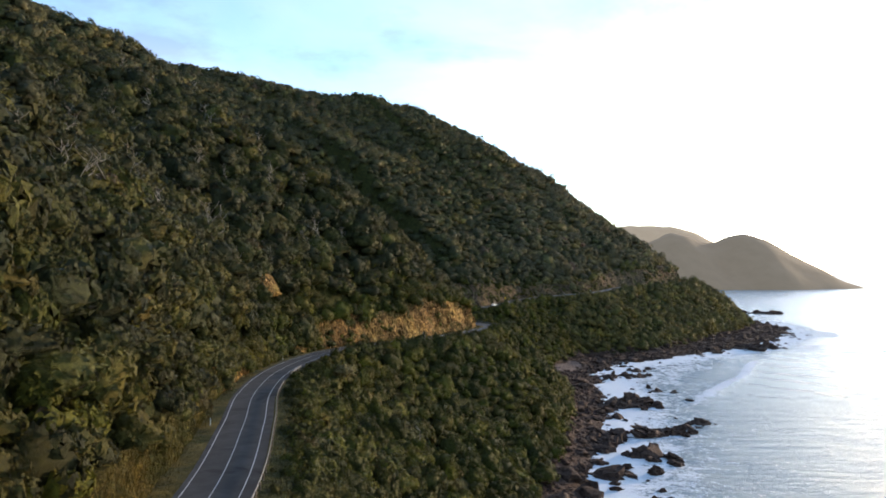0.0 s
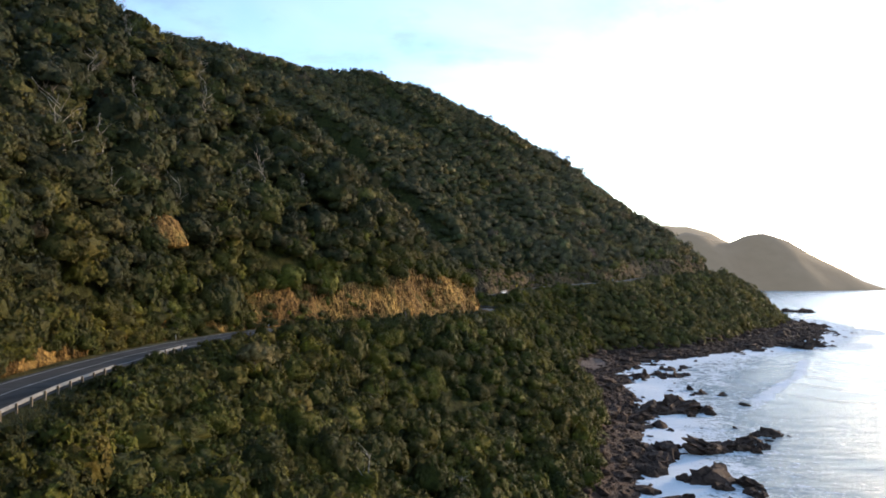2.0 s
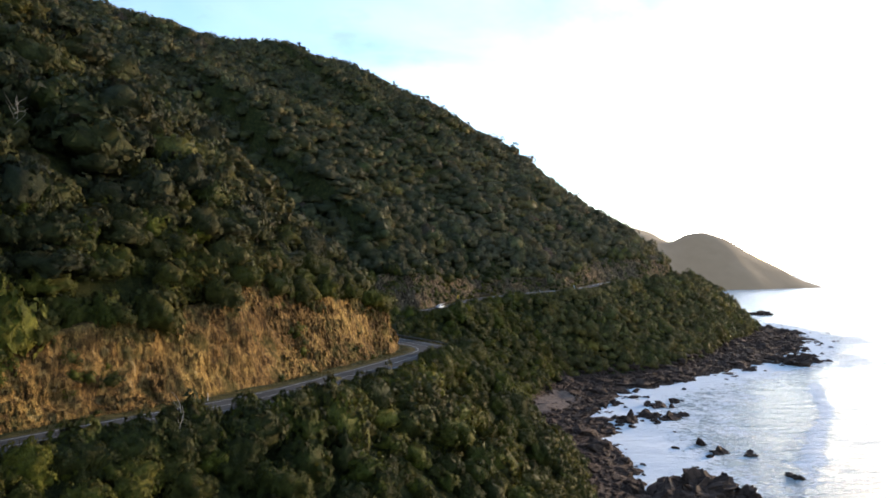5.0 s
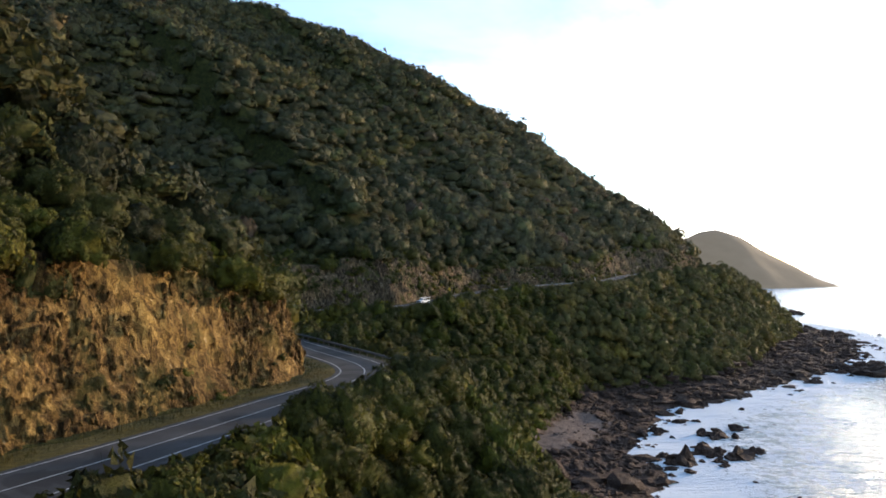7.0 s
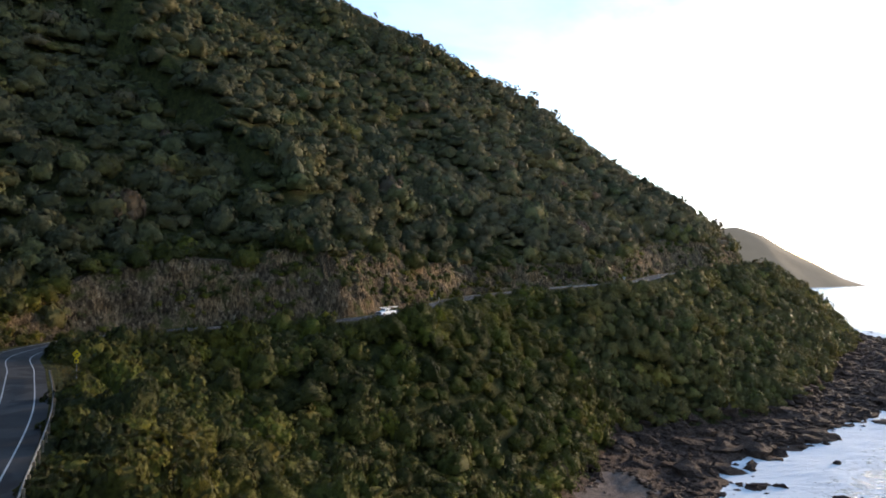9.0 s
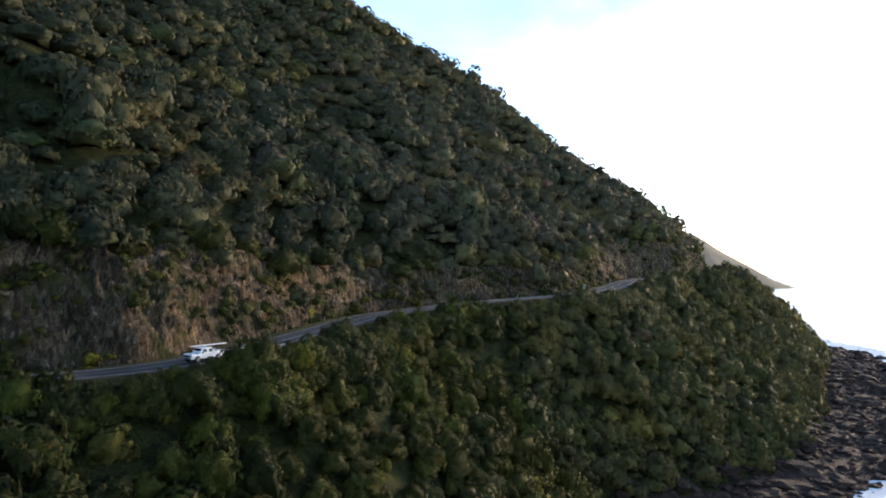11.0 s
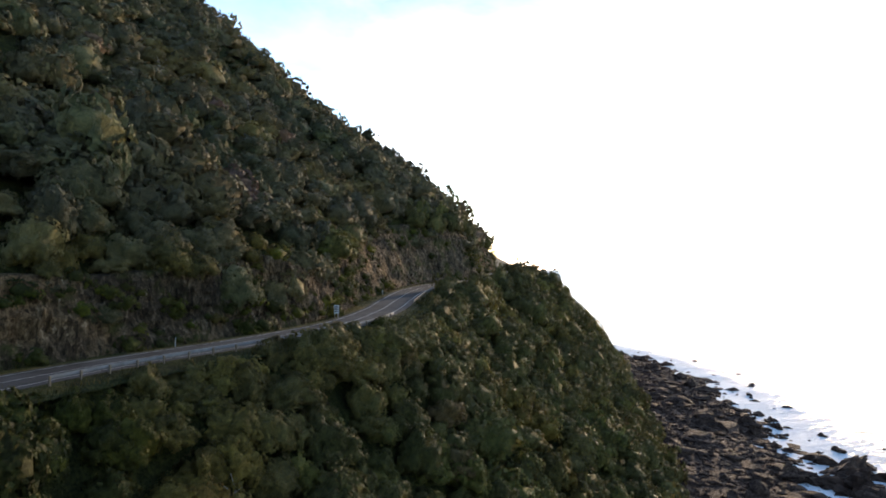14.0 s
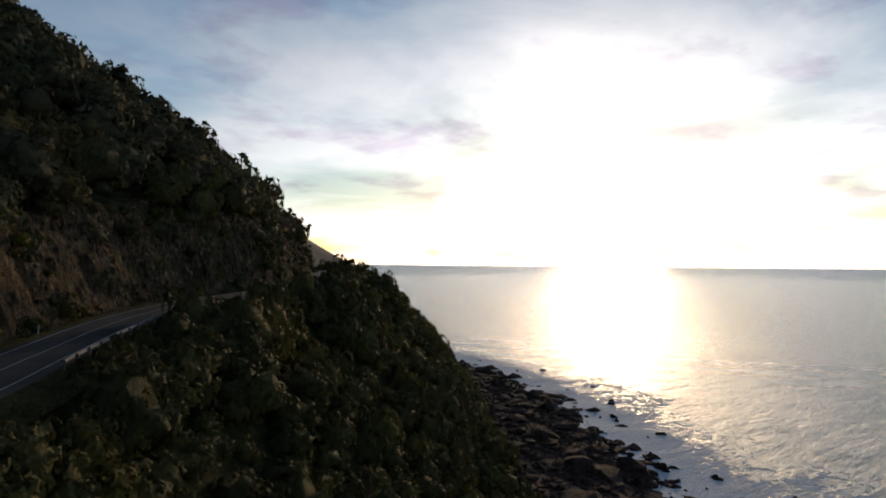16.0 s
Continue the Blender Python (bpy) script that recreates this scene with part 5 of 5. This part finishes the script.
# ---- guard rails, posts and signs ----
def guard_rail(y0, y1, after, d=4.45):
    k0, k1 = at_road(y0, d, after)[2], at_road(y1, d, after)[2]
    k = np.arange(k0, k1 + 1)
    p = np.column_stack((road[k, :2] + side[k] * d, road[k, 2]))
    base = Vector(p[0])
    top = empty("guard_rail", Matrix.Translation(base), "galvanised steel guard rail along the seaward road edge", "guard rail", "guard rails beside the road")
    # the W-shaped beam
    prof = ((0.0, 0.42), (-0.05, 0.47), (-0.05, 0.53), (0.0, 0.58), (-0.05, 0.63), (-0.05, 0.69), (0.0, 0.74), (0.03, 0.74), (0.03, 0.42))
    v = []
    for q, (o, h) in [(q, e) for q in range(len(k)) for e in prof]:
        v.append((p[q, 0] + side[k[q], 0] * o - base.x, p[q, 1] + side[k[q], 1] * o - base.y, p[q, 2] + h - base.z))
    me = mesh_of("beam", np.array(v), grid_faces(len(k), len(prof)), False, (M_STEEL,))
    ob = new("beam", me)
    ob.parent = top
    first = None
    for q in range(0, len(k), 3):
        c = (p[q, 0] + side[k[q], 0] * 0.13, p[q, 1] + side[k[q], 1] * 0.13, p[q, 2])
        if first is None:
            first = part("post", box(bmesh.new(), (0, 0, 0.05), (0.16, 0.16, 1.3), 0.015), M_TIMBER, top)
            po = first
        else:
            po = new("post", first.data)
            po.parent = top
        po.matrix_basis = pose(c[0] - base.x, c[1] - base.y, c[2] - base.z, 0, 0, math.degrees(math.atan2(side[k[q], 1], side[k[q], 0])))


guard_rail(26, 141, 0)
guard_rail(152, 166, 0)
guard_rail(298, 318, 0)
guard_rail(322, 388, apex)
guard_rail(462, 492, gully + 10)
guard_rail(534, 568, gully + 10)
guard_rail(584, 618, gully + 10)


def warning_sign(m, label):
    top = empty("warning_sign", m, label, "road sign", "warning signs")
    part("post", rod(bmesh.new(), (0, 0, -0.6), (0, 0, 2.65), 0.04, None, 10), M_STEEL, top, "grey steel post")
    bm = box(bmesh.new(), (0, 0, 0), (0.03, 0.8, 0.8), 0.012)
    bmesh.ops.rotate(bm, verts=bm.verts, cent=(0, 0, 0), matrix=Matrix.Rotation(radians(45), 3, "X"))
    bmesh.ops.translate(bm, verts=bm.verts, vec=(-0.06, 0, 2.35))
    plate = part("diamond_plate", bm, M_YELLOW, top, "yellow diamond plate")
    bm = bmesh.new()
    for a, b in (((0.12, 2.08), (0.12, 2.38)), ((0.12, 2.38), (-0.16, 2.46))):
        rod(bm, (-0.082, a[0], a[1]), (-0.082, b[0], b[1]), 0.04, None, 6)
    rod(bm, (-0.082, -0.10, 2.44), (-0.082, -0.30, 2.50), 0.11, 0.005, 6)
    part("arrow", bm, M_DARK, plate, "black bent arrow")
    sub = part("advisory_plate", box(bmesh.new(), (-0.06, 0, 1.58), (0.03, 0.55, 0.5), 0.012), M_YELLOW, top, "small yellow plate")
    part("marking", box(bmesh.new(), (-0.085, 0, 1.58), (0.012, 0.32, 0.2), 0.004), M_DARK, sub, "dark bars")


def guide_post(m, mat=None):
    top = empty("guide_post", m, "slim white roadside guide post with a reflector", "guide post", "guide posts")
    part("post", box(bmesh.new(), (0, 0, 0.45), (0.03, 0.12, 1.1), 0.01, (0.9, 0.85)), mat or M_WHITE, top)
    part("reflector", box(bmesh.new(), (-0.022, 0, 0.82), (0.012, 0.07, 0.14), 0.004), M_DARK, top, "dark red reflector")


warning_sign(pose(-2.0, 389.0, 38.6, 0, 0, 80), "yellow diamond curve warning sign beside the guard rail")
p, a, _ = at_road(496, -5.2, gully + 10)
warning_sign(pose(p.x, p.y, p.z, 0, 0, 75), "yellow diamond curve warning sign below the cutting")


def chevron_board(m):
    """A tall white curve marker with black chevrons on two legs."""
    top = empty("chevron_sign", m, "white curve marker board with black chevrons on two posts", "road sign")
    for s in (-1, 1):
        part("post", box(bmesh.new(), (0, s * 0.26, 0.4), (0.06, 0.06, 1.4), 0.01), M_WHITE, top)
    board = part("board", box(bmesh.new(), (-0.05, 0, 1.35), (0.03, 0.8, 1.25), 0.012), M_WHITE, top, "white painted board")
    for z in (1.0, 1.35, 1.7):
        bm = bmesh.new()
        for s in (-1, 1):
            box(bm, (-0.072, s * 0.17, z), (0.012, 0.38, 0.13), 0.004)
            bmesh.ops.rotate(bm, verts=bm.verts[-24:] if len(bm.verts) > 24 else bm.verts[:], cent=(0, s * 0.17, z), matrix=Matrix.Rotation(-s * radians(35), 3, "X"))
        part("chevron", bm, M_DARK, board, "black chevron")


p, a, _ = at_road(565.5, -3.95, gully + 20)
chevron_board(pose(p.x, p.y, p.z - 0.05, 0, 0, a))
for y, d, after in ((105, -4.6, 0), (182, -4.7, 0), (212, -4.6, 0), (250, -4.6, 0), (421, -5.2, gully), (500, -4.6, gully + 20), (545, -4.6, gully + 20), (600, -4.7, gully + 20)):
    p, a, _ = at_road(y, d, after)
    guide_post(pose(p.x, p.y, p.z - 0.05, 0, 0, a), M_YELLOW if y == 421 else None)


# ---- the utility vehicle and its trailer ----
def wheel(parent, x, y, r, w):
    tyre = part("tyre", rod(bmesh.new(), (x, y - w / 2, r), (x, y + w / 2, r), r, None, 24), M_DARK, parent, "black rubber tyre", True)
    part("rim", rod(bmesh.new(), (x, y - w / 2 - 0.012, r), (x, y + w / 2 + 0.012, r), r * 0.62, None, 16), M_STEEL, tyre, "silver wheel rim")


def build_ute(m):
    top = empty("utility_vehicle", m, "white dual-cab utility with ladder rack on the road", "pickup truck")
    bm = bmesh.new()
    box(bm, (0.0, 0, 0.72), (5.2, 1.82, 0.5), 0.09)
    box(bm, (1.75, 0, 1.0), (1.6, 1.72, 0.26), 0.08, (0.92, 0.9))
    part("body", bm, M_WHITE, top)
    part("cab", box(bmesh.new(), (0.15, 0, 1.38), (2.3, 1.7, 0.78), 0.09, (0.68, 0.82), -0.12), M_WHITE, top)
    for s in (-1, 1):
        for x0, w in ((0.48, 0.66), (-0.4, 0.66)):
            bm = box(bmesh.new(), (x0, s * 0.80, 1.42), (w, 0.03, 0.40), 0.02, (0.82, 1), -0.06)
            bmesh.ops.rotate(bm, verts=bm.verts, cent=(x0, s * 0.80, 1.42), matrix=Matrix.Rotation(s * radians(11.5), 3, "X"))
            part("side_window", bm, M_GLASS, top, "dark tinted window")
        part("mirror", box(bmesh.new(), (0.92, s * 1.0, 1.22), (0.12, 0.2, 0.18), 0.04), M_DARK, top)
        part("headlight", box(bmesh.new(), (2.56, s * 0.66, 0.86), (0.1, 0.34, 0.18), 0.04), M_STEEL, top, "clear headlight")
        for x in (1.65, -1.55):
            wheel(top, x, s * 0.80, 0.37, 0.25)
            part("wheel_arch", rod(bmesh.new(), (x, s * 0.86, 0.42), (x, s * 0.915, 0.42), 0.46, None, 20), M_DARK, top)
    bm = box(bmesh.new(), (1.02, 0, 1.40), (0.04, 1.42, 0.62), 0.02, (1, 0.84))
    bmesh.ops.rotate(bm, verts=bm.verts, cent=(1.02, 0, 1.40), matrix=Matrix.Rotation(radians(-28), 3, "Y"))
    part("windscreen", bm, M_GLASS, top, "dark sloping windscreen")
    part("grille", box(bmesh.new(), (2.6, 0, 0.84), (0.05, 0.86, 0.26), 0.02), M_DARK, top)
    bar = bmesh.new()
    for a, b in (((2.74, -0.8, 0.62), (2.74, 0.8, 0.62)), ((2.74, -0.62, 0.98), (2.74, 0.62, 0.98)), ((2.74, -0.45, 0.55), (2.74, -0.45, 0.98)), ((2.74, 0.45, 0.55), (2.74, 0.45, 0.98))):
        rod(bar, a, b, 0.045)
    part("bull_bar", bar, M_DARK, top)
    tray = bmesh.new()
    for c, s in (((-1.75, 0.86, 1.08), (1.75, 0.06, 0.34)), ((-1.75, -0.86, 1.08), (1.75, 0.06, 0.34)), ((-2.6, 0, 1.08), (0.06, 1.76, 0.34)), ((-0.9, 0, 1.08), (0.06, 1.76, 0.34))):
        box(tray, c, s, 0.02)
    part("tray", tray, M_WHITE, top)
    rack = bmesh.new()
    for x in (-2.5, -1.0, 0.5):
        for s in (-1, 1):
            rod(rack, (x, s * 0.74, 1.2 if x < -0.9 else 1.75), (x, s * 0.74, 2.0), 0.025)
        rod(rack, (x, -0.74, 2.0), (x, 0.74, 2.0), 0.025)
    part("rack", rack, M_STEEL, top)
    lad = bmesh.new()
    for y in (0.25, 0.62):
        box(lad, (-0.5, y, 2.07), (5.6, 0.06, 0.09), 0.01)
    for k in range(16):
        rod(lad, (-3.1 + k * 0.34, 0.25, 2.07), (-3.1 + k * 0.34, 0.62, 2.07), 0.018, None, 6)
    part("ladder", lad, M_WHITE, top, "long white ladder on the rack")


def build_trailer(m):
    top = empty("trailer", m, "low grey box trailer behind the white utility", "trailer")
    bed = bmesh.new()
    box(bed, (0, 0, 0.62), (2.2, 1.4, 0.08), 0.02)
    for c, s in (((0, 0.7, 0.82), (2.2, 0.04, 0.34)), ((0, -0.7, 0.82), (2.2, 0.04, 0.34)), ((-1.1, 0, 0.82), (0.04, 1.4, 0.34)), ((1.1, 0, 0.82), (0.04, 1.4, 0.34))):
        box(bed, c, s, 0.01)
    part("box", bed, M_STEEL, top)
    part("drawbar", rod(bmesh.new(), (1.05, 0, 0.55), (2.2, 0, 0.5), 0.05), M_STEEL, top)
    fr = bmesh.new()
    for s in (-1, 1):
        rod(fr, (1.05, s * 0.66, 0.98), (1.05, s * 0.66, 1.7), 0.03)
        part("mudguard", box(bmesh.new(), (-0.1, s * 0.86, 0.72), (0.8, 0.24, 0.06), 0.02), M_STEEL, top)
        wheel(top, -0.1, s * 0.86, 0.31, 0.2)
    rod(fr, (1.05, -0.66, 1.7), (1.05, 0.66, 1.7), 0.03)
    part("headboard", fr, M_STEEL, top)


p, a, kk = at_road(461.3, 1.6, gully)
build_ute(pose(p.x, p.y, p.z + 0.01, 0, 0, a + 180))
p2, a2, _ = at_road(465.9, 1.6, gully)
build_trailer(pose(p2.x, p2.y, p2.z + 0.01, 0, 0, a2 + 180))
